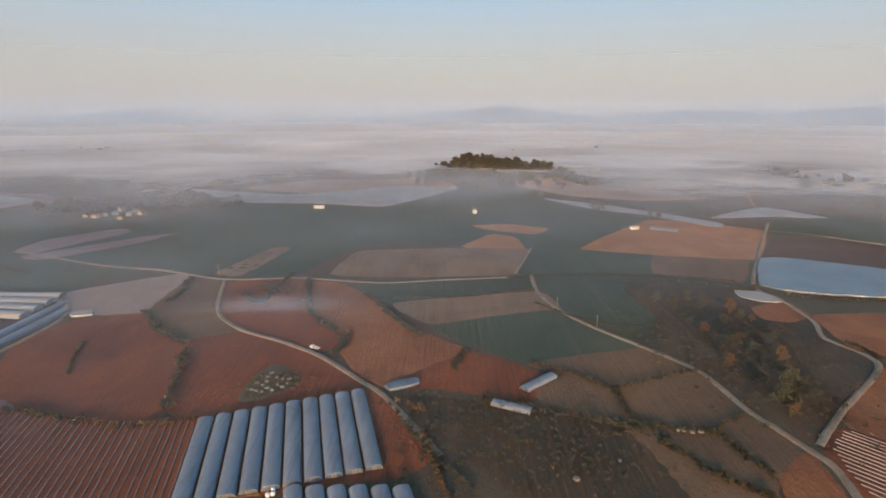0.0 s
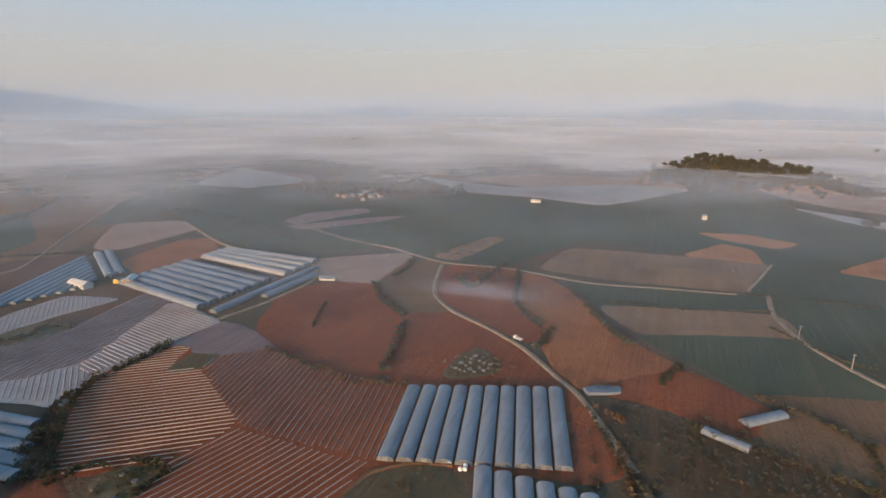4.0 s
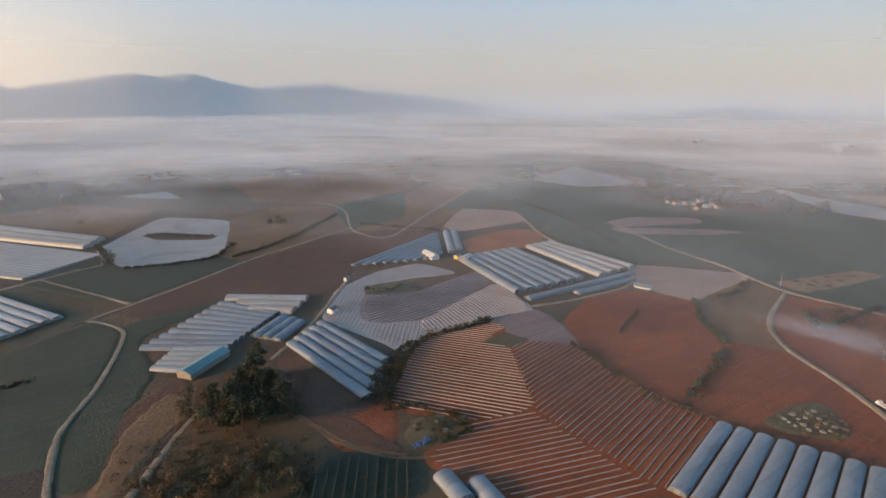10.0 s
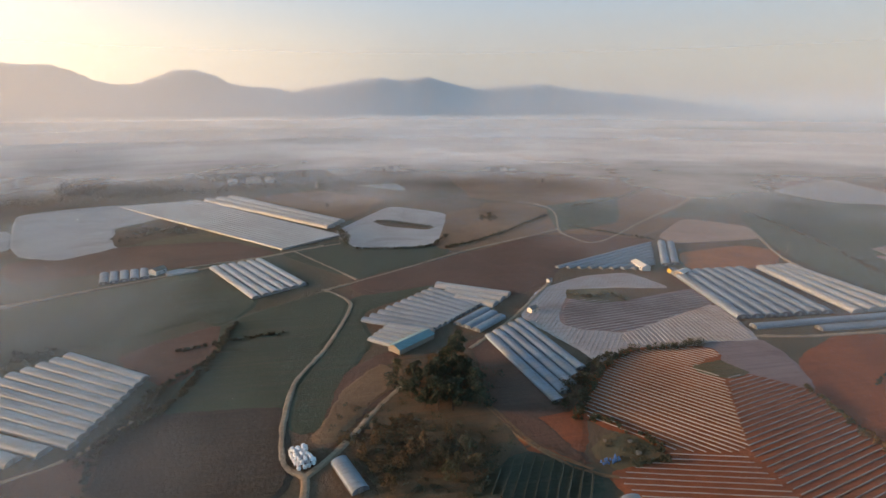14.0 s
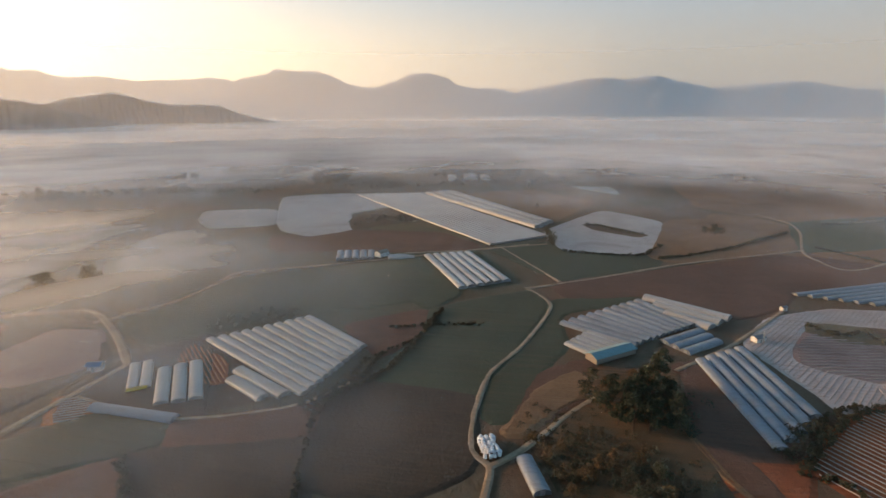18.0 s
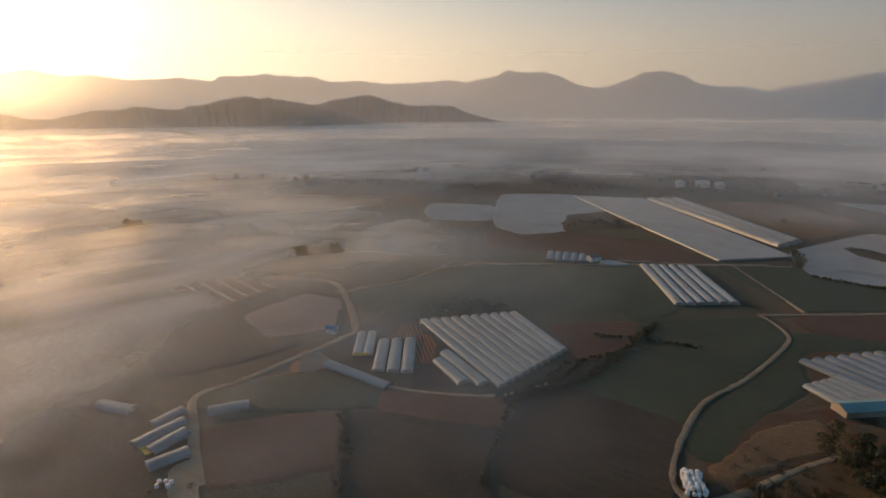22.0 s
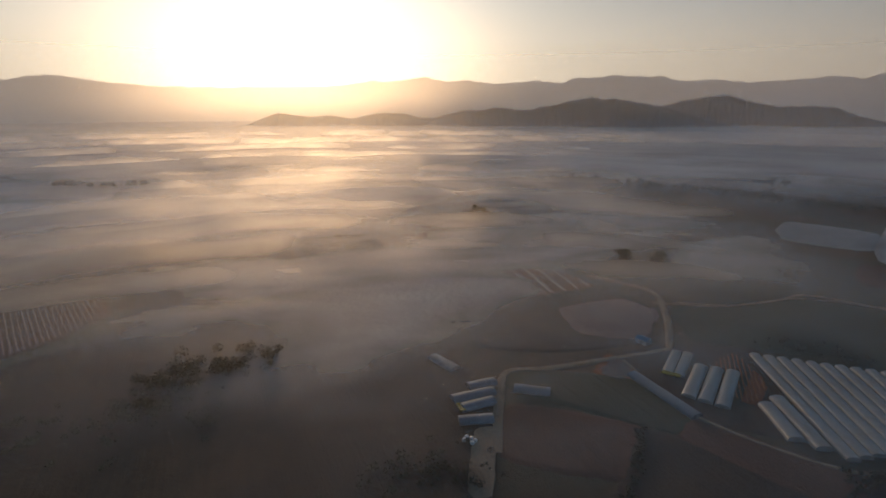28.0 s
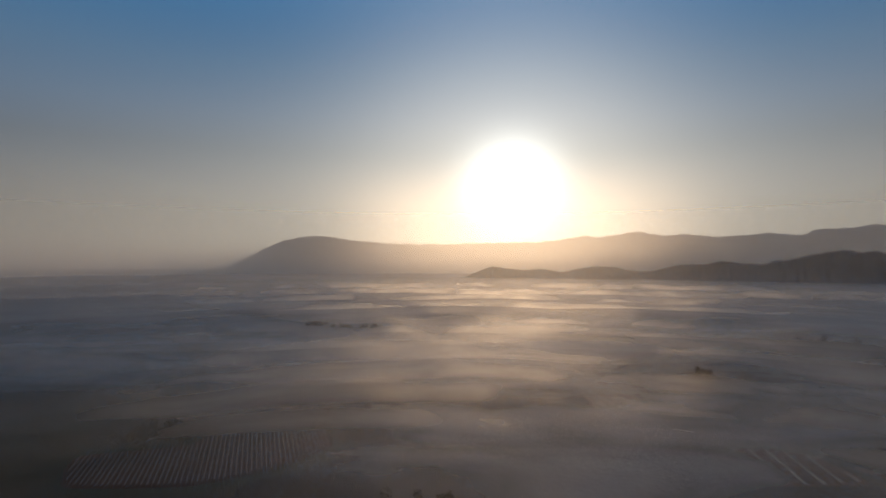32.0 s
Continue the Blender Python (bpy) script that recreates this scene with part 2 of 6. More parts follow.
def mist_material(name, clear, soft, most, scale, lo, hi, centre=(0, 0), squash=(1, 1), stretch=(1, 1), turn=0.0, inward=False, thin=0.0, banks=0.0):
    """Lit, half-clear mist in banks. It thins out inside (or, inward, outside) an ellipse and in drifting gaps."""
    n = Nodes(name)
    p = n.add("SeparateXYZ", (n.pos,)).outputs
    dx = n.math("MULTIPLY", n.math("SUBTRACT", p[0], centre[0]), squash[0])
    dy = n.math("MULTIPLY", n.math("SUBTRACT", p[1], centre[1]), squash[1])
    r = n.math("SQRT", n.math("ADD", n.math("MULTIPLY", dx, dx), n.math("MULTIPLY", dy, dy)))
    r = n.math("ADD", r, n.math("MULTIPLY", n.math("SUBTRACT", n.noise(0.004, 4), 0.5), soft * 1.2))
    near = n.smooth(r, clear, clear + soft)
    if inward:
        near = n.math("SUBTRACT", 1.0, near)
    drift = n.noise(scale, 5, 0.5, n.scaled((*stretch, 1), turn), 0.9)
    wisps = n.smooth(drift, lo, hi)
    wisps = n.math("ADD", n.math("MULTIPLY", wisps, 1 - thin), thin)
    if banks:
        bank = n.smooth(n.noise(0.0011, 4, 0.55, n.scaled((0.6, 1.0, 1), turn), 0.6), 0.42, 0.58)
        wisps = n.math("MULTIPLY", wisps, n.math("ADD", n.math("MULTIPLY", bank, banks), 1 - banks))
    a = n.math("MULTIPLY", n.math("MULTIPLY", near, wisps), most)
    puff = n.add("Bump", {"Strength": 1.0, "Distance": 4.0, "Height": n.noise(0.22, 3, 0.6)}).outputs[0]
    d = n.add("BsdfDiffuse", {"Color": (0.6, 0.59, 0.62, 1), "Normal": puff})
    wide = n.add("BsdfAnisotropic", {"Color": (0.97, 0.95, 0.92, 1), "Roughness": 0.95})
    narrow = n.add("BsdfAnisotropic", {"Color": (0.97, 0.95, 0.92, 1), "Roughness": 0.72})
    ahead = n.add("MixShader", (0.5, wide.outputs[0], narrow.outputs[0]))
    body = n.add("MixShader", (0.5, d.outputs[0], ahead.outputs[0]))
    full = n.add("MixShader", (a, n.add("BsdfTransparent").outputs[0], body.outputs[0]))
    n.tree.links.new(full.outputs[0], n.out.inputs[0])
    return n.mat


def haze_material(name, low, top, z0, z1, forward=0.5, glare=0.15):
    """Thin air-light of a standing haze that fades out upwards. forward: the share of light that passes on through it."""
    n = Nodes(name)
    z = n.add("SeparateXYZ", (n.pos,)).outputs[2]
    up = n.math("SUBTRACT", 1.0, n.smooth(z, z0, z1))
    a = n.math("ADD", n.math("MULTIPLY", up, low - top), top)
    a = n.math("MULTIPLY", a, n.math("SUBTRACT", 1.0, n.smooth(z, z1 * 0.6, z1 * 1.25)))
    a = n.math("MAXIMUM", a, 0.005)
    return scattering(n, a, forward, glare)


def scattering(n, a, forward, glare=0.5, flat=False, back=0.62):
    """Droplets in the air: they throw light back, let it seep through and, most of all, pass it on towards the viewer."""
    # the blue of hazy air is put into this colour
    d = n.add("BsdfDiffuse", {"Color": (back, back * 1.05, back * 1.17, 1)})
    if flat:
        n.tree.links.new(n.add("CombineXYZ", (0.0, 0.0, 1.0)).outputs[0], d.inputs["Normal"])
    t = n.add("BsdfTranslucent", {"Color": (0.97, 0.95, 0.92, 1)})
    body = n.add("MixShader", (forward, d.outputs[0], t.outputs[0]))
    r = n.add("BsdfRefraction", {"Color": (1.0, 0.95, 0.88, 1), "Roughness": 0.95, "IOR": 1.35})
    body = n.add("MixShader", (glare, body.outputs[0], r.outputs[0]))
    full = n.add("MixShader", (a, n.add("BsdfTransparent").outputs[0], body.outputs[0]))
    n.tree.links.new(full.outputs[0], n.out.inputs[0])
    return n.mat


def curtain_material(name, most, top, patch, everywhere):
    """Standing wisps of low mist: thick over the misty hollow, thin elsewhere, soft at foot and top."""
    n = Nodes(name)
    p = n.add("SeparateXYZ", (n.pos,)).outputs
    dx, dy = n.math("SUBTRACT", p[0], patch[0]), n.math("SUBTRACT", p[1], patch[1])
    r = n.math("SQRT", n.math("ADD", n.math("MULTIPLY", dx, dx), n.math("MULTIPLY", dy, dy)))
    here = n.math("SUBTRACT", 1.0, n.smooth(r, patch[2], patch[2] + patch[3]))
    here = n.math("ADD", n.math("MULTIPLY", here, 1 - everywhere), everywhere)
    foot = n.math("MULTIPLY", n.smooth(p[2], -2.0, top * 0.35), n.math("SUBTRACT", 1.0, n.smooth(p[2], top * 0.4, top)))
    wisps = n.math("ADD", n.math("MULTIPLY", n.smooth(n.noise(0.006, 5, 0.5, n.scaled((1, 1, 5)), 0.5), 0.3, 0.7), 0.75), 0.25)
    return scattering(n, n.math("MULTIPLY", n.math("MULTIPLY", foot, wisps), n.math("MULTIPLY", here, most)), 0.68, 0.6, back=0.8)


# ---- shape of the land ----
from mathutils.geometry import delaunay_2d_cdt


def height(x, y):
    h = 1.5 * math.sin(x / 110 + 0.5) * math.sin(y / 130) + math.sin((x - y) / 75)
    h += 30 * math.exp(-(((x - 40) / 70) ** 2 + ((y - 985) / 60) ** 2))
    return h + 22 * math.exp(-(((x - 150) / 85) ** 2 + ((y - 960) / 55) ** 2))


def mesh(name, verts, faces, material, smooth=False):
    me = bpy.data.meshes.new(name)
    me.from_pydata(verts, [], faces)
    me.materials.append(material)
    if smooth:
        me.shade_smooth()
    return me


def part(name, verts, faces, material, parent, label="", smooth=False):
    ob = new(name, mesh(name, verts, faces, material, smooth))
    ob.parent = parent
    return tagged(ob, label)


def thing(name, x, y, z, label, category, group="", heading=0.0, kind=""):
    ob = new(name)
    ob.matrix_world = pose(x, y, z, 0, 0, heading)
    return tagged(ob, label, category, group, kind)


def box(x0, x1, y0, y1, z0, z1):
    v = [(x, y, z) for z in (z0, z1) for x, y in ((x0, y0), (x1, y0), (x1, y1), (x0, y1))]
    return v, [(3, 2, 1, 0), (4, 5, 6, 7), (0, 1, 5, 4), (1, 2, 6, 5), (2, 3, 7, 6), (3, 0, 4, 7)]


def joined(*pieces):
    verts, faces = [], []
    for v, f in pieces:
        k = len(verts)
        verts += v
        faces += [tuple(i + k for i in q) for q in f]
    return verts, faces


def curve(points, step, closed=False, bend=0.4):
    """A smooth line through plan points, cut into even steps."""
    p = [Vector(q) for q in points]
    n = len(p)
    fine = []
    for i in range(n if closed else n - 1):
        if closed:
            a, b, c, d = (p[(i + k) % n] for k in (-1, 0, 1, 2))
        else:
            a, b, c, d = p[max(i - 1, 0)], p[i], p[i + 1], p[min(i + 2, n - 1)]
        m = max(2, int((c - b).length / step))
        tb, tc = (c - a) * bend, (d - b) * bend
        for k in range(m):
            u = k / m
            fine.append(b * (2 * u ** 3 - 3 * u * u + 1) + tb * (u ** 3 - 2 * u * u + u) + c * (3 * u * u - 2 * u ** 3) + tc * (u ** 3 - u * u))
    if not closed:
        fine.append(p[-1])
    return fine


def inside(x, y, poly):
    hit = False
    for a, b in zip(poly, poly[1:] + poly[:1]):
        if (a[1] > y) != (b[1] > y) and x < a[0] + (y - a[1]) / (b[1] - a[1]) * (b[0] - a[0]):
            hit = not hit
    return hit


LAYERS = [0.08]


def plot_mesh(name, points, material, lift, flat=None, wobble=0.6, rim_width=3.0):
    """A slab with its own rim that lies on the land inside a closed plan line."""
    rng = random.Random(round(points[0][0] * 7 + points[0][1]))
    xs, ys = [q[0] for q in points], [q[1] for q in points]
    size = max(max(xs) - min(xs), max(ys) - min(ys))
    far = min(math.hypot(*q) for q in points)
    rim = curve(points, max(2.5, min(size / 40, 20)), True, 0.22)
    if wobble:
        rim = [q + Vector((rng.uniform(-wobble, wobble), rng.uniform(-wobble, wobble))) for q in rim]
    outline = [tuple(q) for q in rim]
    step = max(7.0, min(size / 30, 9.0) if far < 900 else size / 18)
    pts = list(rim)
    x = min(xs)
    while x < max(xs):
        y = min(ys)
        while y < max(ys):
            q = Vector((x + rng.uniform(-0.2, 0.2) * step, y + rng.uniform(-0.2, 0.2) * step))
            if inside(q.x, q.y, outline):
                pts.append(q)
            y += step
        x += step
    n = len(rim)
    v2, _, tris, *_ = delaunay_2d_cdt(pts, [(i, (i + 1) % n) for i in range(n)], [], 1, 1e-4)
    top = (lambda q: flat) if flat is not None else (lambda q: height(q.x, q.y) + lift)
    verts = [(q.x, q.y, top(q)) for q in v2]
    faces = [tuple(f) for f in tris]
    used = {}
    for f in faces:
        for a, b in zip(f, f[1:] + f[:1]):
            used[(a, b)] = 1
    low, out = {}, {}
    rims = [(a, b) for a, b in used if (b, a) not in used]
    for a, b in rims:
        d = (v2[b] - v2[a]).normalized()
        for k in (a, b):
            out[k] = out.get(k, Vector((0, 0))) + Vector((d.y, -d.x))
    for k, d in out.items():
        e = v2[k] + d.normalized() * (rim_width if flat is None else 0.5)
        low[k] = len(verts)
        verts.append((e.x, e.y, height(e.x, e.y) - 0.12) if flat is None else (e.x, e.y, flat - lift - 0.5))
    faces += [(b, a, low[a], low[b]) for a, b in rims]
    return mesh(name, verts, faces, material)


def field(name, material, label, points):
    LAYERS[0] += 0.004
    ob = new(name, plot_mesh(name, points, material, LAYERS[0]))
    return tagged(ob, label, "field", "", "structure")


def water(name, label, points):
    z = min(height(*q) for q in points) + LAYERS[0] + 0.9
    return tagged(new(name, plot_mesh(name, points, WATER, 1.5, flat=z)), label, "water", "", "structure")


def road(name, width, points, material=None):
    """A farm track: a ribbon with a low crown and worn, uneven edges."""
    LAYERS[0] += 0.001
    lift = 0.05 + LAYERS[0]
    rng = random.Random(round(points[0][0] * 3 + points[0][1] * 5))
    line = curve(points, 3.0)
    verts, faces = [], []
    for i, q in enumerate(line):
        d = (line[min(i + 1, len(line) - 1)] - line[max(i - 1, 0)]).normalized()
        s = Vector((-d.y, d.x))
        w = width * 0.25
        for k, (off, up) in enumerate(((-1.5, -0.6), (-0.9, 0), (-0.5, -0.04), (0, 0.04), (0.5, -0.04), (0.9, 0), (1.5, -0.6))):
            e = q + s * (off * w + (rng.uniform(-0.35, 0.35) if k in (1, 5) else 0))
            verts.append((e.x, e.y, height(e.x, e.y) + lift + up))
        if i:
            b = 7 * i
            faces += [(b - 7 + k, b - 6 + k, b + 1 + k, b + k) for k in range(6)]
    faces = [f[::-1] for f in faces]
    return tagged(new(name, mesh(name, verts, faces, material or TRACK, True)), "pale dirt farm track with worn edges" if material is None else "narrow brown trodden path", "road", "", "structure")


def rows(parent, points, a, b, spacing, width, material, rise=0.28, name="mulch_row", most=300):
    """Plastic covered planting ridges across a field, all parallel to a-b, each one a piece of its own."""
    outline = [tuple(q) for q in curve(points, 3.0, True, 0.22)]
    d = (Vector(b) - Vector(a)).normalized()
    s = Vector((-d.y, d.x))
    offs = [Vector(q).dot(s) for q in outline]
    rng = random.Random(len(points))
    o = min(offs) + spacing * 0.5
    while o < max(offs):
        cuts = []
        for p, q in zip(outline, outline[1:] + outline[:1]):
            u, v = Vector(p).dot(s) - o, Vector(q).dot(s) - o
            if (u > 0) != (v > 0):
                cuts.append((Vector(p) + (Vector(q) - Vector(p)) * (u / (u - v))).dot(d))
        cuts.sort()
        for c0, c1 in zip(cuts[::2], cuts[1::2]):
            c0, c1 = c0 + rng.uniform(0.5, 1.8), c1 - rng.uniform(0.5, 1.8)
            if c1 - c0 < 4:
                continue
            m = max(2, int((c1 - c0) / 6))
            verts, faces = [], []
            for i in range(m + 1):
                c = c0 + (c1 - c0) * i / m
                wob = rng.uniform(-0.12, 0.12)
                for off, up in ((-0.5, -0.1), (-0.32, 1.0), (0.32, 1.0), (0.5, -0.1)):
                    e = d * c + s * (o + off * width + wob)
                    verts.append((e.x, e.y, height(e.x, e.y) + LAYERS[0] + up * rise + 0.02))
                if i:
                    k = 4 * i
                    faces += [(k - 4 + j, k - 3 + j, k + 1 + j, k + j) for j in range(3)]
            faces += [(0, 1, 2, 3), (4 * m + 3, 4 * m + 2, 4 * m + 1, 4 * m)]
            part(name, verts, [f[::-1] for f in faces], material, parent)
        o += spacing * rng.uniform(0.97, 1.03)


# ---- greenhouses ----
def tunnel(a, b, width, group, near, film, tall=0.36):
    """A plastic tunnel from plan point a to b: ribbed cover, two end walls with doors, ground boards and, near by, its hoops."""
    a, b = Vector(a), Vector(b)
    mid, d = (a + b) / 2, b - a
    length = d.length
    w, h = width / 2, width * tall
    za, zb = height(*a), height(*b)
    ob = new("plastic_tunnel")
    ob.matrix_world = Matrix.Translation((mid.x, mid.y, (za + zb) / 2 + 0.1)) @ Matrix.Rotation(math.atan2(d.y, d.x), 4, "Z") @ Matrix.Rotation(-math.atan2(zb - za, length), 4, "Y")
    tagged(ob, ("blue-grey" if film is FILM else "pale beige" if film is BEIGE_FILM else "teal") + " plastic film tunnel greenhouse with rounded roof", "greenhouse", group)
    arc = 12 if near else 8
    gap = 1.6 if near else 3.5
    m = max(4, int(length / gap))
    prof = [(-w, -0.6)] + [(-w * math.cos(math.pi * k / arc), 0.5 + (h - 0.5) * math.sin(math.pi * k / arc) ** 0.85) for k in range(arc + 1)] + [(w, -0.6)]
    rng = random.Random(round(a.x * 11 + b.y))
    verts, faces = [], []
    cols = 2 * m + 1
    for i in range(cols):
        x = -length / 2 + length * i / (cols - 1)
        sag = 0.0 if i % 2 == 0 else (0.04 + rng.uniform(0, 0.04))
        for y, z in prof:
            verts.append((x, y * (1 - sag * 0.12), z - (sag if z > 1.2 else 0)))
        if i:
            k, n = i * len(prof), len(prof)
            faces += [(k - n + j, k + j, k + j + 1, k - n + j + 1) for j in range(n - 1)]
    part("film_cover", verts, faces, film, ob, smooth=True)
    for sgn in (-1, 1):
        x = sgn * (length / 2 - 0.06)
        v = [(x, y, z) for y, z in prof] + [(x + sgn * 0.04, y, z) for y, z in prof]
        n = len(prof)
        f = [tuple(range(n)), tuple(range(2 * n - 1, n - 1, -1))]
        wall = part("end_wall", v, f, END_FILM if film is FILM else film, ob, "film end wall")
        part("door", *box(x - 0.05 + sgn * 0.08, x + 0.05 + sgn * 0.08, -0.9, 0.9, -0.4, min(2.0, h * 0.8)), STEEL, wall, "grey end door")
        part("ground_board", *box(-length / 2, length / 2, sgn * w - 0.08, sgn * w + 0.08, -0.6, 0.35), STEEL, ob, "grey ground board")
    if near:
        r = 0.05
        vv, ff = [], []
        for k, (y, z) in enumerate(prof[1:-1]):
            u = math.pi * k / arc
            c = (-math.cos(u), math.sin(u))
            for px, e in ((-r, 0), (0, 0.05), (r, 0)):
                vv.append((px, y + c[0] * e, z + c[1] * e))
            if k:
                q = 3 * k
                ff += [(q - 3, q - 2, q + 1, q), (q - 2, q - 1, q + 2, q + 1)]
        me = mesh("hoop", vv, ff, film)
        for i in range(0, m + 1, 2):
            hp = new("hoop", me)
            hp.parent = ob
            hp.location.x = -length / 2 + length * i / m
    return ob


def tunnels(group, count, near, a0, b0, a1, b1, film=None, width=None):
    a0, b0, a1, b1 = (Vector(q) for q in (a0, b0, a1, b1))
    side = Vector((-(b0 - a0).y, (b0 - a0).x)).normalized()
    pitch = abs(((a1 + b1) / 2 - (a0 + b0) / 2).dot(side)) / max(1, count - 1)
    w = width or min(max(pitch * 0.87, 3.0), 11.0)
    for i in range(count):
        u = i / max(1, count - 1)
        tunnel(a0.lerp(a1, u), b0.lerp(b1, u), w, group, near, film or FILM)


# ---- plants ----
def leaf_cloud(rng, centres, count, size):
    """Many small bent leaves scattered round the given balls (x, y, z, r)."""
    verts, faces = [], []
    for x, y, z, r in centres:
        for _ in range(count):
            v = Vector((rng.gauss(0, 1), rng.gauss(0, 1), rng.gauss(0, 1))).normalized() * r * rng.uniform(0.45, 1.08)
            c = Vector((x, y, z)) + Vector((v.x, v.y, v.z * 0.8))
            e1 = Vector((rng.uniform(-1, 1), rng.uniform(-1, 1), rng.uniform(-0.6, 0.6))).normalized()
            e2 = e1.cross(Vector((rng.uniform(-1, 1), rng.uniform(-1, 1), rng.uniform(-1, 1)))).normalized()
            s = size * rng.uniform(0.6, 1.3)
            k = len(verts)
            verts += [tuple(c - e1 * s), tuple(c + e2 * s * 0.55), tuple(c + e1 * s), tuple(c - e2 * s * 0.55 + Vector((0, 0, 0.12 * s)))]
            faces.append((k, k + 1, k + 2, k + 3))
    return verts, faces


def limb(p, q, r0, r1, sides=6):
    p, q = Vector(p), Vector(q)
    d = (q - p).normalized()
    e = d.orthogonal().normalized()
    g = d.cross(e)
    verts, faces = [], []
    for c, r in ((p, r0), (p.lerp(q, 0.5) + e * r0 * 0.5, (r0 + r1) / 2), (q, r1)):
        verts += [tuple(c + (e * math.cos(2 * math.pi * k / sides) + g * math.sin(2 * math.pi * k / sides)) * r) for k in range(sides)]
    for j in range(2):
        faces += [(j * sides + k, j * sides + (k + 1) % sides, (j + 1) * sides + (k + 1) % sides, (j + 1) * sides + k) for k in range(sides)]
    return verts, faces


def tree(seed, tall, spread, material, name, label, density=26, leaf=0.42):
    """A tapered trunk, limbs and a ragged crown of leaves."""
    rng = random.Random(seed)
    ob = thing(name, 0, 0, -500, label, "tree")
    part("trunk", *limb((0, 0, -0.6), (rng.uniform(-0.4, 0.4), rng.uniform(-0.4, 0.4), tall * 0.72), tall * 0.028, tall * 0.01, 8), BARK, ob, smooth=True)
    balls = []
    for i in range(9):
        u = 0.32 + 0.62 * i / 8
        an = i * 2.4 + rng.uniform(-0.5, 0.5)
        reach = spread * (1 - abs(u - 0.55) * 1.25) * rng.uniform(0.65, 1.1)
        tip = (math.cos(an) * reach, math.sin(an) * reach, tall * u)
        part("limb", *limb((0, 0, tall * (u - 0.18)), tip, tall * 0.011, tall * 0.004, 5), BARK, ob)
        balls.append((*tip, spread * rng.uniform(0.3, 0.48)))
        balls.append((tip[0] * 0.5, tip[1] * 0.5, tall * (u + 0.04), spread * rng.uniform(0.28, 0.42)))
    balls.append((0, 0, tall * 0.93, spread * 0.3))
    part("crown", *leaf_cloud(rng, balls, density, leaf), material, ob)
    return ob


def shrubs(name, label, spots, material, size=1.5, density=26, leaf=0.3, category="shrubs"):
    """A run of low bushes as one uncountable mass."""
    rng = random.Random(round(spots[0][0] * 5 + spots[0][1]) + len(spots))
    balls = []
    for x, y in spots:
        for _ in range(rng.randint(1, 3)):
            r = size * rng.uniform(0.45, 1.15)
            px, py = x + rng.gauss(0, size * 0.7), y + rng.gauss(0, size * 0.7)
            up = rng.uniform(0.5, 2.7) if size > 2.5 else 0.6
            balls.append((px, py, height(px, py) + r * up + 0.3, r))
    return tagged(new(name, mesh(name, *leaf_cloud(rng, balls, density, leaf), material)), label, category, "", "stuff")


def hedge(label, points, material, size=1.4, gap=2.2, density=38, leaf=0.5, name="hedge"):
    return shrubs(name, label, [tuple(q) for q in curve(points, gap)], material, size, density, leaf, "hedge")


# ---- the land itself ----
def land():
    axis = [0.0]
    while axis[-1] < 4750:
        axis.append(axis[-1] + (12 if axis[-1] < 1250 else 12 + (axis[-1] - 1250) * 0.09))
    axis = [-a for a in axis[:0:-1]] + axis
    n = len(axis)
    verts = [(x, y, height(x, y)) for y in axis for x in axis]
    faces = [(j * n + i, j * n + i + 1, (j + 1) * n + i + 1, (j + 1) * n + i) for j in range(n - 1) for i in range(n - 1)]
    tagged(new("ground", mesh("ground", verts, faces, ground_material(), True)), "rolling farmland of dark soil and dull green", "ground", "", "structure")


land()


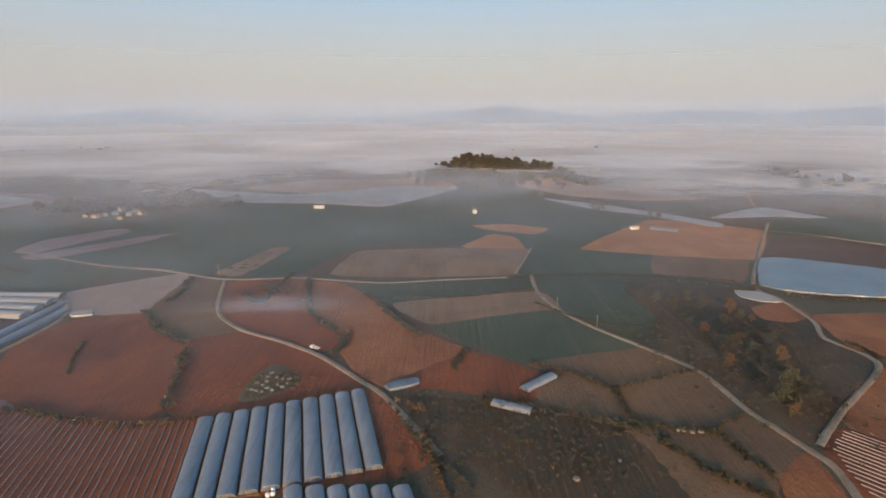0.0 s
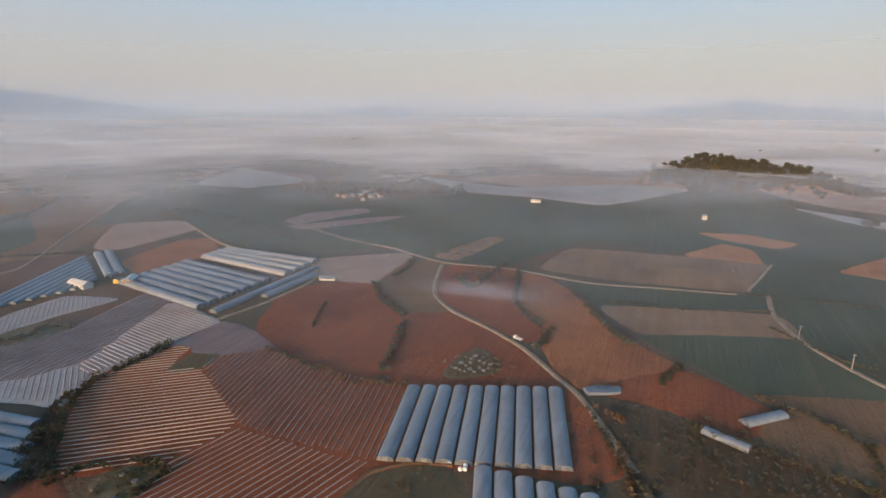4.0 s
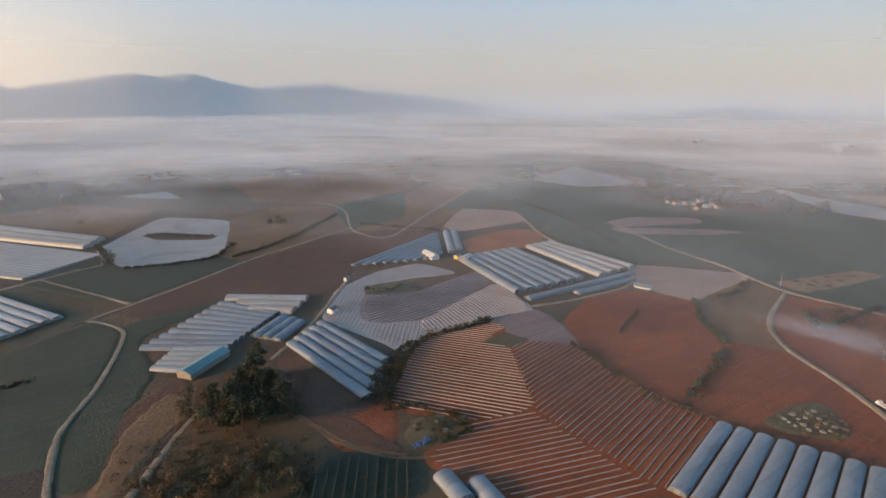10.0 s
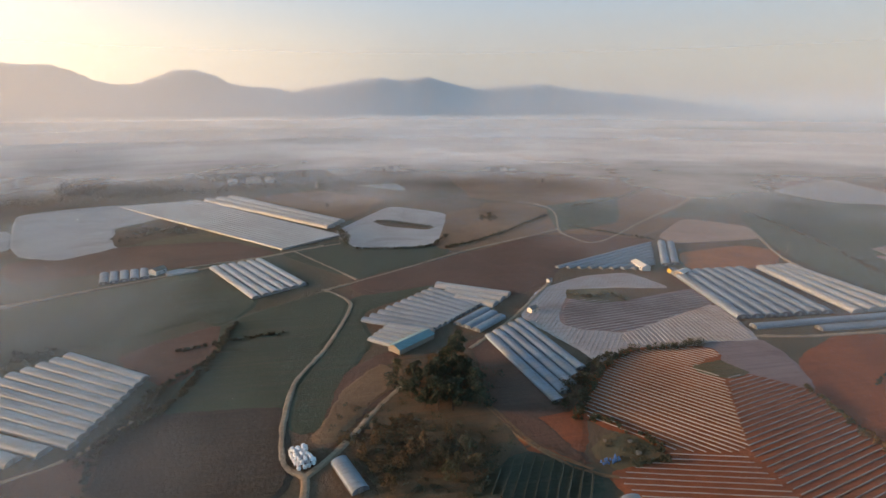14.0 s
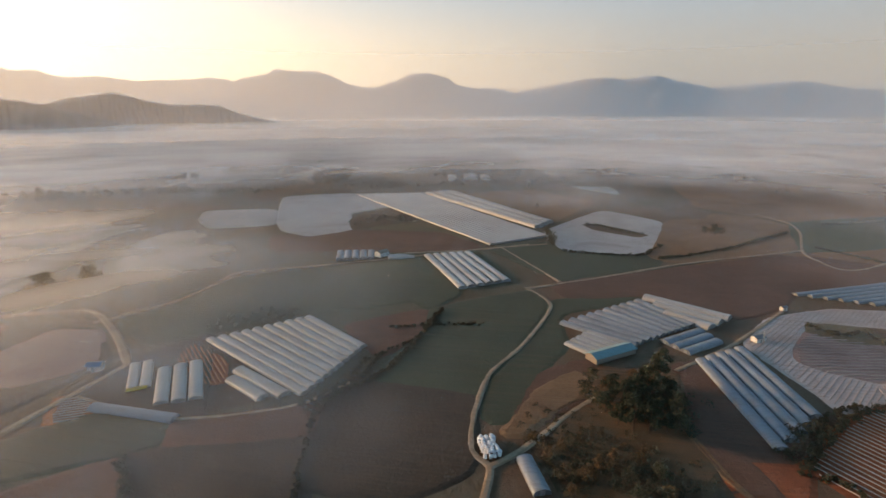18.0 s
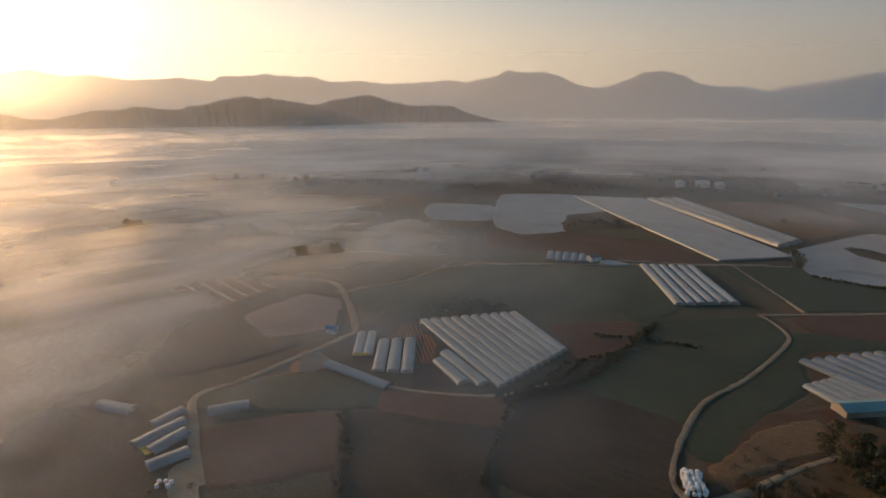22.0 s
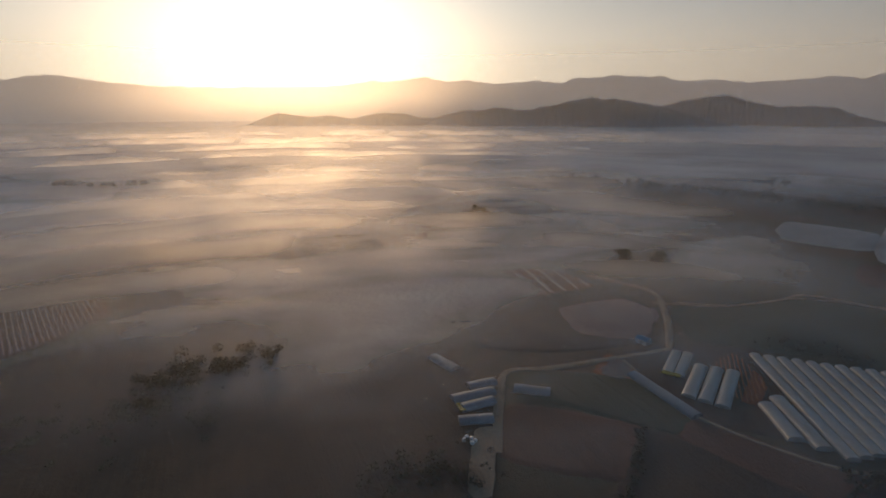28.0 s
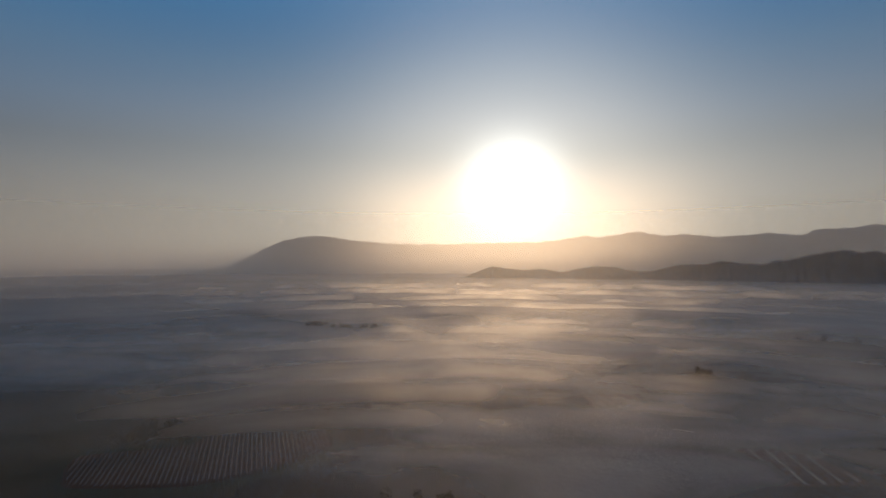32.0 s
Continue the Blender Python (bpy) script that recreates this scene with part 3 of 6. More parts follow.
def mountain(label, reach, deep, profile, taper=6.0, rough=0.065, haze=0.6):
    """A wooded range seen far off: (heading, height) along its crest, with spurs that run down to the plain."""
    m = 420
    verts, faces = [], []
    cols = 14
    profile = [(profile[0][0] - taper, 2)] + profile + [(profile[-1][0] + taper, 2)]
    h0, h1 = profile[0][0], profile[-1][0]
    for i in range(m + 1):
        hd = h0 + (h1 - h0) * i / m
        for (a, za), (b, zb) in zip(profile, profile[1:]):
            if a <= hd <= b:
                u = (hd - a) / (b - a)
                crest = za + (zb - za) * u
        fade = min(1, i / 12, (m - i) / 12)
        jag = (noise.noise((hd * 1.3, reach * 0.01, 0)) * 0.5 + noise.noise((hd * 4.7, reach * 0.01, 5)) * 0.5 + noise.noise((hd * 6, reach * 0.01, 9)) * 0.3) * crest * rough
        for k in range(cols + 1):
            v = (k - cols * 0.72) / (cols * 0.72) if k < cols * 0.72 else (k - cols * 0.72) / (cols * 0.28)
            rr = reach + v * deep
            spur = noise.noise((hd * 0.9, v * 1.5, reach * 0.003)) * 0.32 * (1 - abs(v)) + noise.noise((hd * 3.1, v * 4, 3.0)) * 0.12
            z = crest * (1 - abs(v) ** 0.85) * (1 + spur * abs(v) * 2.2) * fade + jag * max(0.0, 1 - abs(v) * 3) * fade
            verts.append((-math.sin(radians(hd)) * rr, math.cos(radians(hd)) * rr, z - 4))
        if i:
            b, n = i * (cols + 1), cols + 1
            faces += [(b - n + k, b - n + k + 1, b + k + 1, b + k) for k in range(cols)]
    tagged(new("mountain_range", mesh("mountain_range", verts, faces, MOUNTAIN, True)), label, "mountains", "", "structure")
    # added shell a little in front of the slopes: its blue paints in distance haze
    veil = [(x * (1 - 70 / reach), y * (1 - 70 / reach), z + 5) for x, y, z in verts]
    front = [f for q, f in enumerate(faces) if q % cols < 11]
    tagged(new("haze", mesh("haze", veil, front, haze_stand_in(haze, 260 if reach > 3500 else 60), True)), "blue sheet standing in for the distance haze before " + label, "haze", "", "stuff")


def mountain_material():
    n = Nodes("wooded_slopes")
    c = n.ramp(n.noise(0.02, 6, 0.65), [(0.3, (0.012, 0.02, 0.015)), (0.7, (0.03, 0.04, 0.03))])
    return n.surface(c, 0.95, n.noise(0.05, 6, 0.7), 6, 0.8)


MOUNTAIN = mountain_material()


# even pale veil, thicker below, that stands in for the air before far slopes
def haze_stand_in(most, deep):
    n = Nodes("haze_stand_in")
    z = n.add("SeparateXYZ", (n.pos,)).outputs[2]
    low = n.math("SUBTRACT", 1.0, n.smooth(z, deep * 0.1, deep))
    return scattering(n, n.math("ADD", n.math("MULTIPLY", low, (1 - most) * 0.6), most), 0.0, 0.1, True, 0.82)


# ---- mist ----
def mist(label, z, material, reach=4700, cell=70, centre=(0, 0), wave=2.0, lift=34):
    n = int(2 * reach / cell)
    verts, faces = [], []
    for j in range(n + 1):
        for i in range(n + 1):
            x, y = centre[0] - reach + 2 * reach * i / n, centre[1] - reach + 2 * reach * j / n
            far = min(max((math.hypot(x, y) - 1500) / 2600, 0), 1)
            verts.append((x, y, z + lift * far + wave * noise.noise((x / 260, y / 260, z)) + 0.6 * wave * noise.noise((x / 90, y / 90, z))))
    faces = [(j * (n + 1) + i, j * (n + 1) + i + 1, (j + 1) * (n + 1) + i + 1, (j + 1) * (n + 1) + i) for j in range(n) for i in range(n)]
    return tagged(new("mist", mesh("mist", verts, faces, material, True)), label, "mist", "", "stuff")


def haze_ring(label, reach, top, material, wander=0.0):
    m, n = 160, 1 if top > 500 else 6
    verts, faces = [], []
    for i in range(m):
        an = 2 * math.pi * i / m
        out = reach * (1 + wander * (noise.noise((math.cos(an) * 4, math.sin(an) * 4, reach)) + 0.5 * noise.noise((math.cos(an) * 11, math.sin(an) * 11, reach))))
        for k in range(n + 1):
            verts.append((math.cos(an) * out, math.sin(an) * out, -5 + (top + 5) * k / n))
    for i in range(m):
        b, c = i * (n + 1), (i + 1) % m * (n + 1)
        faces += [(b + k, b + k + 1, c + k + 1, c + k) for k in range(n)]
    return tagged(new("haze", mesh("haze", verts, faces, material, True)), label, "haze", "", "stuff")


mist("white ground mist lying over the far plain", 3, mist_material("far_mist", 640, 420, 0.95, 0.003, 0.3, 0.6, centre=(-200, 170), stretch=(0.5, 1.0), thin=0.12, banks=0.85), wave=1.5)
mist("pale mist banks over the far plain", 7, mist_material("mist_bank", 690, 520, 0.85, 0.0045, 0.36, 0.66, centre=(-200, 170), stretch=(0.45, 1.0), turn=0.3, thin=0.05, banks=0.85), wave=2)
mist("thin drifting upper mist over the plain", 13, mist_material("upper_mist", 560, 1200, 0.6, 0.006, 0.36, 0.72, stretch=(0.5, 1.0), turn=-0.3, thin=0.2, banks=0.7), wave=3)
mist("thin even morning haze above the fields", 24, mist_material("veil", 310, 1000, 0.54, 0.002, 0.2, 0.8, thin=0.8), wave=4)
mist("golden low mist creeping over the fields under the sun", 4, mist_material("low_mist", 170, 250, 0.62, 0.008, 0.36, 0.68, centre=(-190, -520), squash=(0.9, 0.85), stretch=(0.5, 1.0), turn=0.2, inward=True, thin=0.3), reach=640, cell=20, centre=(-210, -520), wave=1.2)
mist("golden mist lying thick over the sunlit plain", 9, mist_material("sunlit_mist", 520, 420, 0.85, 0.0035, 0.34, 0.66, centre=(-120, -1250), squash=(0.7, 1.0), stretch=(0.5, 1.0), turn=0.1, inward=True, thin=0.35), reach=1250, cell=40, centre=(-120, -1250), wave=2.0)
mist("thin bluish haze drifting over the green fields", 15, mist_material("green_field_haze", 230, 320, 0.17, 0.005, 0.3, 0.7, centre=(-250, 620), squash=(0.8, 1.0), stretch=(0.6, 1.0), turn=0.5, inward=True, thin=0.45), reach=760, cell=30, centre=(-250, 620), wave=2.0)
HOLLOW = (-130, -560, 260, 300)
for far, top, most, spread in ((150, 60, 0.1, 0.02), (200, 50, 0.14, 0.03), (250, 44, 0.2, 0.04), (310, 40, 0.3, 0.05), (370, 38, 0.43, 0.06), (440, 38, 0.5, 0.07), (520, 40, 0.54, 0.08), (620, 44, 0.54, 0.1), (740, 50, 0.5, 0.13), (880, 50, 0.5, 0.15), (1050, 50, 0.5, 0.18), (1250, 50, 0.46, 0.2), (1480, 50, 0.46, 0.24), (1750, 50, 0.46, 0.28), (2100, 52, 0.46, 0.32), (2500, 56, 0.46, 0.36), (3000, 64, 0.46, 0.4), (3500, 70, 0.46, 0.45)):
    haze_ring("standing wisps of morning mist", far, top, curtain_material("wisps", most, top, HOLLOW, spread), 0.03)
for far, top in ((1150, 46), (1380, 52), (1620, 58), (1900, 64)):
    haze_ring("golden banks of mist before the sunlit hills", far, top, curtain_material("sunlit_banks", 0.62, top, (-280, -1700, 750, 500), 0.04), 0.04)
haze_ring("thin golden haze over the far plain", 2300, 1700, haze_material("plain_haze", 0.25, 0.1, 10, 440, 0.92, 0.35))
haze_ring("pale haze over the far plain", 3200, 2400, haze_material("farther_plain_haze", 0.4, 0.2, 10, 640, 0.92, 0.35))
haze_ring("pale blue morning haze in front of the mountains", 4170, 3000, haze_material("far_haze", 0.55, 0.1, 10, 270, 0.6, 0.3))
haze_ring("pale haze before the farthest range", 4480, 3200, haze_material("farther_haze", 0.5, 0.1, 20, 270, 0.6, 0.3))
haze_ring("thin morning haze over the plain", 1700, 1300, haze_material("mid_haze", 0.25, 0.02, 5, 110, 0.8))
haze_ring("dense haze along the horizon", 4720, 3400, haze_material("horizon_haze", 1.0, 0.1, 40, 250, 0.6, 0.3))


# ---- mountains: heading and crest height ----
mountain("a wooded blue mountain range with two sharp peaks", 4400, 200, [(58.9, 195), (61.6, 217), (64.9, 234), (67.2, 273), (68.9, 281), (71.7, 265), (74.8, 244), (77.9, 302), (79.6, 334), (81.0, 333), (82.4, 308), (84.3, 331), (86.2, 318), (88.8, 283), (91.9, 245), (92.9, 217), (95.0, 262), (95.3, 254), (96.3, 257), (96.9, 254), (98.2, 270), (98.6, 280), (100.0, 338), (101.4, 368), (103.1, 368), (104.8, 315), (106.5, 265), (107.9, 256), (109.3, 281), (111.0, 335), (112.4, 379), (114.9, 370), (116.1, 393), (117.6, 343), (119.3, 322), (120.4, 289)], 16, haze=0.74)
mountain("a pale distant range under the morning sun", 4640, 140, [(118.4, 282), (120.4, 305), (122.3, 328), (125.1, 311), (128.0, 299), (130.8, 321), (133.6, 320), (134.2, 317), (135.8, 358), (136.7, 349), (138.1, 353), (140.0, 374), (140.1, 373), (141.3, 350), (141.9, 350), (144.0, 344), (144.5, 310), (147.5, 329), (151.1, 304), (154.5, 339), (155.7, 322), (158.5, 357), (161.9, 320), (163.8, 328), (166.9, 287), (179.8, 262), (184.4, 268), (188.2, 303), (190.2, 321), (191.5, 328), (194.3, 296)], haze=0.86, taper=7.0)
mountain("dark wooded hills rising out of the mist", 2750, 330, [(127.2, 24), (129.6, 51), (132.5, 86), (135.0, 127), (136.5, 142), (139.6, 165), (140.7, 158), (142.0, 173), (145.5, 138), (147.7, 114), (149.4, 114), (151.1, 127), (152.8, 111), (154.5, 108), (157.4, 76), (159.1, 76), (160.5, 94), (162.5, 100), (165.9, 70), (167.9, 86), (169.2, 79), (171.4, 87), (172.9, 100), (174.1, 79), (175.7, 46)], haze=0.12)
mountain("dark wooded foothills behind the first hills", 3000, 330, [(115.2, 26), (116.1, 40), (117.7, 60), (120.0, 88), (121.7, 126), (123.3, 131), (125.8, 131), (127.6, 146), (128.9, 167), (130.3, 185), (132.2, 170), (134.0, 155), (135.5, 128)], haze=0.2)
mountain("a low far hill above the mist", 4250, 60, [(87.95, 85), (91.08, 110), (92.59, 125), (94.11, 110), (96.09, 95)], haze=0.75)
mountain("low blue hills along the horizon", 4400, 200, [(-38.07, 145), (-33.28, 121), (-30.01, 88), (-28.22, 113), (-22.6, 117), (-17.06, 80), (-12.23, 70)], haze=0.75)
mountain("faint low hills on the horizon", 4450, 200, [(-12.21, 99), (-8.32, 112), (-5.48, 154), (-2.64, 111), (1.38, 103)], haze=0.75)
mountain("a low flat hill far over the mist", 4350, 150, [(24.54, 73), (26.8, 89), (28.5, 110), (30.78, 97), (33.06, 72)], haze=0.75)

# ---- fields, water, tracks ----
field("ploughed_field", RED, "bare dark red ploughed field on a gentle rise", [(-228.5, 274.2), (-218.7, 303.6), (-186.2, 316.4), (-164.7, 287.3), (-139.8, 267.5), (-133.4, 261), (-113.9, 200.1), (-126.4, 195.2), (-149.6, 197.8), (-187.1, 206.8), (-208.7, 228.8)])
field("ploughed_field", RED, "bare red ploughed field beside the farm track", [(-136.3, 275.1), (-112, 285.1), (-84.3, 268.6), (-61.6, 251.4), (-48.1, 239.9), (-36.2, 224.4), (-53.7, 215.6), (-75.5, 206.9), (-99.3, 197.2), (-111.8, 201.5)])
field("ploughed_field", RED, "bare red field with dark scrub in it", [(-153.3, 373.5), (-130.1, 388.3), (-102.8, 381.7), (-93, 375.1), (-78.9, 306.2), (-55, 279), (-51.3, 269.3), (-61, 259.1), (-81.8, 270.2), (-106.1, 283.5), (-129, 303.4), (-139.9, 323.2)])
field("ploughed_field", CLAY, "long orange-red ploughed field", [(-93, 375.1), (-75.1, 371.4), (-50.1, 341.5), (-37, 317.9), (-19.2, 286.5), (11, 258.3), (4.7, 241), (-8.1, 227.6), (-25.7, 220.9), (-41, 235.4), (-54, 263.7), (-52.9, 276.2), (-77.5, 307)])
field("fallow_field", PINK, "pale pinkish fallow field", [(-255.5, 356.6), (-198.9, 397.6), (-181.4, 370.1), (-182.7, 334.5), (-186.2, 316.4), (-219, 314.8), (-243.3, 330.3)])
field("fallow_field", BROWN, "brown fallow field beside the track", [(-182.9, 318.5), (-187.5, 385.1), (-163.7, 381.4), (-144, 327.8), (-129, 303.4), (-110.6, 286), (-137.8, 274.2), (-160.1, 290.2)])
field("crop_field", GREEN, "large dull green crop field", [(-315.9, 561.2), (-281.5, 702.3), (-73.5, 676.1), (14, 838.3), (83.7, 840.2), (171.2, 725.8), (219.4, 585.1), (123.6, 471.5), (73.5, 471.9), (19.1, 496.6), (-70.1, 492.6), (-112, 393.3), (-157.6, 390.6), (-243.1, 415.9), (-307.8, 440.1)])
field("fallow_field", TAN, "narrow brown strip between green crops", [(-173.9, 399.4), (-153.3, 473.4), (-135.8, 474.1), (-150.7, 394.7)])
field("fallow_field", TAN, "greyish tan stubble field", [(-82.6, 395), (-71.4, 464.9), (18.2, 473.4), (73.5, 471.9), (53.2, 391), (-34.9, 385.3)])
field("crop_field", GREEN, "green crop field beside the orange soil", [(80.3, 467.5), (177.1, 452.8), (157.8, 394.4), (58.2, 391)])
field("fallow_field", BROWN, "brown fallow field with low hedges", [(176.1, 443.6), (210, 445), (251.3, 437.7), (214.2, 376), (182.9, 388.4), (159.1, 394.4)])
field("ploughed_field", ORANGE, "bright orange bare field", [(123.6, 471.5), (231.1, 600.3), (324.5, 547.3), (262.8, 441.5), (207.5, 444.9)])
field("ploughed_field", ORANGE, "thin strip of orange soil", [(31.2, 579.1), (72, 588.4), (110.3, 561.3), (90.9, 533.2), (50.5, 554.8)])
field("ploughed_field", ORANGE, "small wedge of orange soil", [(18.5, 480.2), (48.7, 534.8), (69.6, 520.4), (71, 472)])
field("crop_field", GREEN, "dark green crop strip", [(-57.6, 369.4), (60.4, 382.4), (61.6, 351.4), (-30.1, 329)])
field("fallow_field", TAN, "tan striped stubble strip", [(-29.2, 326.9), (61.2, 349.1), (70, 317.3), (-4.5, 292.9)])
field("crop_field", GREEN, "dark green crop field", [(-4.4, 289.5), (67.7, 314.4), (102.2, 264.5), (59.7, 245.7), (40.2, 244.3), (19.5, 263.4)])
field("crop_field", GREEN, "green crop field inside the bend of the track", [(71.8, 384), (136, 386.3), (137.2, 307), (102.9, 284.7), (75.7, 319.4)])
field("fallow_field", BROWN, "brown field edged by dark ditches", [(42.9, 244.3), (103.9, 261), (119.5, 237.1), (76.2, 218.2), (59.6, 232.9)])
field("fallow_field", BROWN, "rounded brown field", [(75.9, 217.2), (118.2, 234.2), (122.1, 201.5), (99.1, 186.5), (77.6, 193.4)])
field("fallow_field", BROWN, "brown field beside the scrub slope", [(40.1, 218.1), (62, 231.8), (74.7, 217.2), (77.6, 193.4), (49.4, 197.7)])
field("fallow_field", BROWN, "small brown field beside the track", [(103.9, 185.3), (124.4, 197.1), (127.1, 172.4), (111.7, 160)])
field("ploughed_field", CLAY, "small reddish field beside the track", [(117.3, 162.9), (130, 170.7), (126.1, 148), (110.2, 148.3)])
field("fallow_field", BROWN, "brown field below the hedge", [(71.6, 188.7), (98.2, 184.6), (109.1, 157.1), (100.2, 146.3), (79.1, 146.7)])
field("ploughed_field", RED, "red field beside the long shed", [(-21.2, 223), (13.2, 254.7), (46.1, 231.1), (35, 208.6), (9, 218.1)])
field("scrub_land", SCRUB, "dark overgrown slope of scrub and dry grass", [(-19, 210.9), (22.7, 205), (69.3, 188.3), (77.4, 146.7), (31.4, 147.3), (3.4, 177)])
field("scrub_land", SCRUB, "rough brown scrub land between two tracks", [(127.3, 359.7), (217.9, 360.7), (217, 294.8), (205.9, 239.9), (138.6, 177.5), (126.9, 206), (114.8, 259.1), (126.9, 306.7)])
field("ploughed_field", CLAY, "reddish bare field beyond the track", [(224.5, 308.6), (278.7, 310.5), (231.2, 252.6), (212, 265.2)])
field("ploughed_field", CLAY, "bare reddish patch in the scrub", [(193.3, 323), (221.3, 334.1), (219.4, 308.6), (202.3, 297.4), (189.3, 303.5)])
field("ploughed_field", CLAY, "reddish field beside the track", [(186.6, 222.8), (220.7, 239.8), (170, 175.3), (158.3, 190.5)])
field("ploughed_field", RED, "bare red field under the tunnel rows", [(-84.4, 141.6), (-95.4, 195), (-35.2, 225), (-6.8, 169.9), (-19.7, 159.9), (-54.4, 154.4)])
field("fallow_field", BROWN, "brown far field along the track", [(-470.9, 168.2), (-484.5, 216.5), (-435.6, 253.2), (-424.6, 284.1), (-423.7, 231.1), (-386.2, 150.9), (-382.6, 103.6), (-437.6, 121.4)])
field("fallow_field", BROWN, "brown bare field with a dark bush", [(-649.4, 190.6), (-643.6, 227), (-599.7, 245.1), (-514.7, 194.4), (-493.1, 189.5), (-473.4, 133.1)])
field("crop_field", GREEN, "small green plot by the bend of the track", [(-553.6, 212.9), (-584.5, 248.8), (-538.6, 236.8), (-492.1, 211), (-496.5, 191)])
field("crop_field", GREEN, "green strip of crops running away", [(-637, 290.2), (-776.8, 428.4), (-936.8, 619.1), (-877.1, 662.5), (-595.2, 365.8), (-552.5, 271.2)])
field("fallow_field", BROWN, "brown strip beside the green crops", [(-487.7, 225.2), (-554.2, 346.5), (-787.3, 616.9), (-764.5, 634.8), (-495.7, 347.7), (-448.2, 266.4)])
plot = [(-288.1, 110.1), (-329, 136.6), (-353.1, 179.2), (-355.1, 215.3), (-322, 224.8), (-328.8, 189.8), (-323.6, 153.2), (-288.2, 131.3), (-269.9, 125.7), (-251.2, 152.7), (-241.7, 152.6), (-223.7, 126.1), (-240.3, 121.6), (-266.5, 113.5)]
rows(field("net_field", PALE, "pale field under white plastic mulch", plot), plot, (-278.5, 118.7), (-327, 154.8), 2.4, 0.7, MULCH, 0.12)
plot = [(-287.3, 133.1), (-309.7, 148.6), (-299.7, 181.9), (-313.2, 241.7), (-287.3, 233.5), (-254.3, 166.3), (-258.6, 138.3), (-269.2, 127.2)]
rows(field("mulch_field", PURPLE, "purplish field under thin plastic mulch", plot), plot, (-291.1, 136.4), (-299.3, 183.2), 3.4, 0.6, MULCH)
field("scrub_land", GRASS, "grassy island with low shrubs", [(-327, 154.8), (-324.7, 182.8), (-302, 185.5), (-299.3, 164.3), (-308.9, 150.3)])
plot = [(-250.9, 153.3), (-283, 233.5), (-231.9, 219.6), (-232.7, 179), (-235.5, 150.5)]
rows(field("mulch_field", PALE, "pale field striped with white plastic mulch", plot), plot, (-258.6, 172.7), (-238, 169.1), 2.6, 1.2, MULCH)
field("mulch_field", PURPLE, "small purplish brown field", [(-232.4, 188.9), (-227.8, 221.2), (-199.5, 215.3), (-179.3, 203.4), (-186.2, 186.4), (-206.6, 185.6)])
plot = [(-182.5, 95.3), (-209.3, 117.6), (-227.6, 138.1), (-232, 158.9), (-226.1, 187.6), (-216.6, 187.3), (-207.3, 165.7), (-194, 172.2), (-146.1, 143.8), (-151.9, 117.1)]
rows(field("mulch_field", RED, "red field with white plastic mulch rows", plot), plot, (-201.2, 106.9), (-149.1, 147.3), 2.8, 0.38, MULCH)
plot = [(-195.5, 173.6), (-195.7, 187.6), (-176.8, 201.8), (-144.8, 193.6), (-98.5, 193), (-86, 144.2), (-101.8, 142.3), (-143.6, 141.9)]
rows(field("mulch_field", RED, "red field with close mulch rows", plot), plot, (-119.9, 144.3), (-125.9, 169.4), 2.75, 0.4, MULCH)
plot = [(-144, 90.3), (-150.8, 116.1), (-142.8, 141), (-101, 141.2), (-86.7, 142.3), (-89.9, 119.3), (-108.2, 102.5), (-136, 89.9)]
rows(field("mulch_field", RED, "red field with thin mulch rows", plot), plot, (-146.1, 109.3), (-136.6, 141.3), 2.9, 0.36, MULCH)
field("scrub_land", GRASS, "small grassy corner between mulch rows", [(-209.5, 165.8), (-210.8, 182), (-198, 187.9), (-194.3, 174.4), (-200.7, 165.4)])
field("scrub_land", GRASS, "round grassy mound with rocks and shrubs", [(-164.5, 99.2), (-163, 107.8), (-152, 111.9), (-146.5, 107.4), (-147.3, 93.9), (-156.6, 89.4)])
field("scrub_land", GRASS, "grassy round mound with yellow shrubs", [(-81.6, 126.5), (-81.3, 136.5), (-71.6, 146.5), (-60.2, 148.9), (-53, 139.3), (-62.4, 128.7), (-73.1, 123)])
field("ploughed_field", CLAY, "orange bare field among greenhouses", [(-393.6, 289.4), (-401.7, 352.6), (-379.9, 368.7), (-345.7, 330.1), (-357.9, 272.4)])
field("fallow_field", PINK, "pale pinkish field beyond the greenhouses", [(-448.7, 304.7), (-515, 377), (-473.2, 413.7), (-425.3, 387.9), (-425.4, 308.9)])
field("ploughed_field", DARKSOIL, "dark soil strip between greenhouses", [(-342, 301.6), (-341.5, 319.8), (-252.9, 310.7), (-255.2, 293.5)])
field("crop_field", GREEN, "hazy green fields in the far plain", [(-421, 392.4), (-545.7, 468.4), (-773.1, 621.5), (-685.1, 653.3), (-540.1, 670.3), (-365.2, 540.5), (-268.7, 523.6), (-222.1, 440.3), (-269.2, 372.1), (-343.8, 366.8)])
field("fallow_field", BROWN, "brown fields along the far track", [(-493.3, 230.9), (-750.2, 379.2), (-852.7, 545.4), (-819.8, 645.7), (-549.6, 365.7), (-475.6, 260.3)])
field("fallow_field", BROWN, "reddish fields in the far plain", [(-960.5, 217), (-892.6, 394.6), (-752, 375.3), (-625, 276.5), (-698.9, 198.3)])
field("crop_field", GREEN, "green strip in the far plain", [(-752.8, 607.9), (-548, 461.4), (-526.4, 385.7), (-534.6, 359.7)])
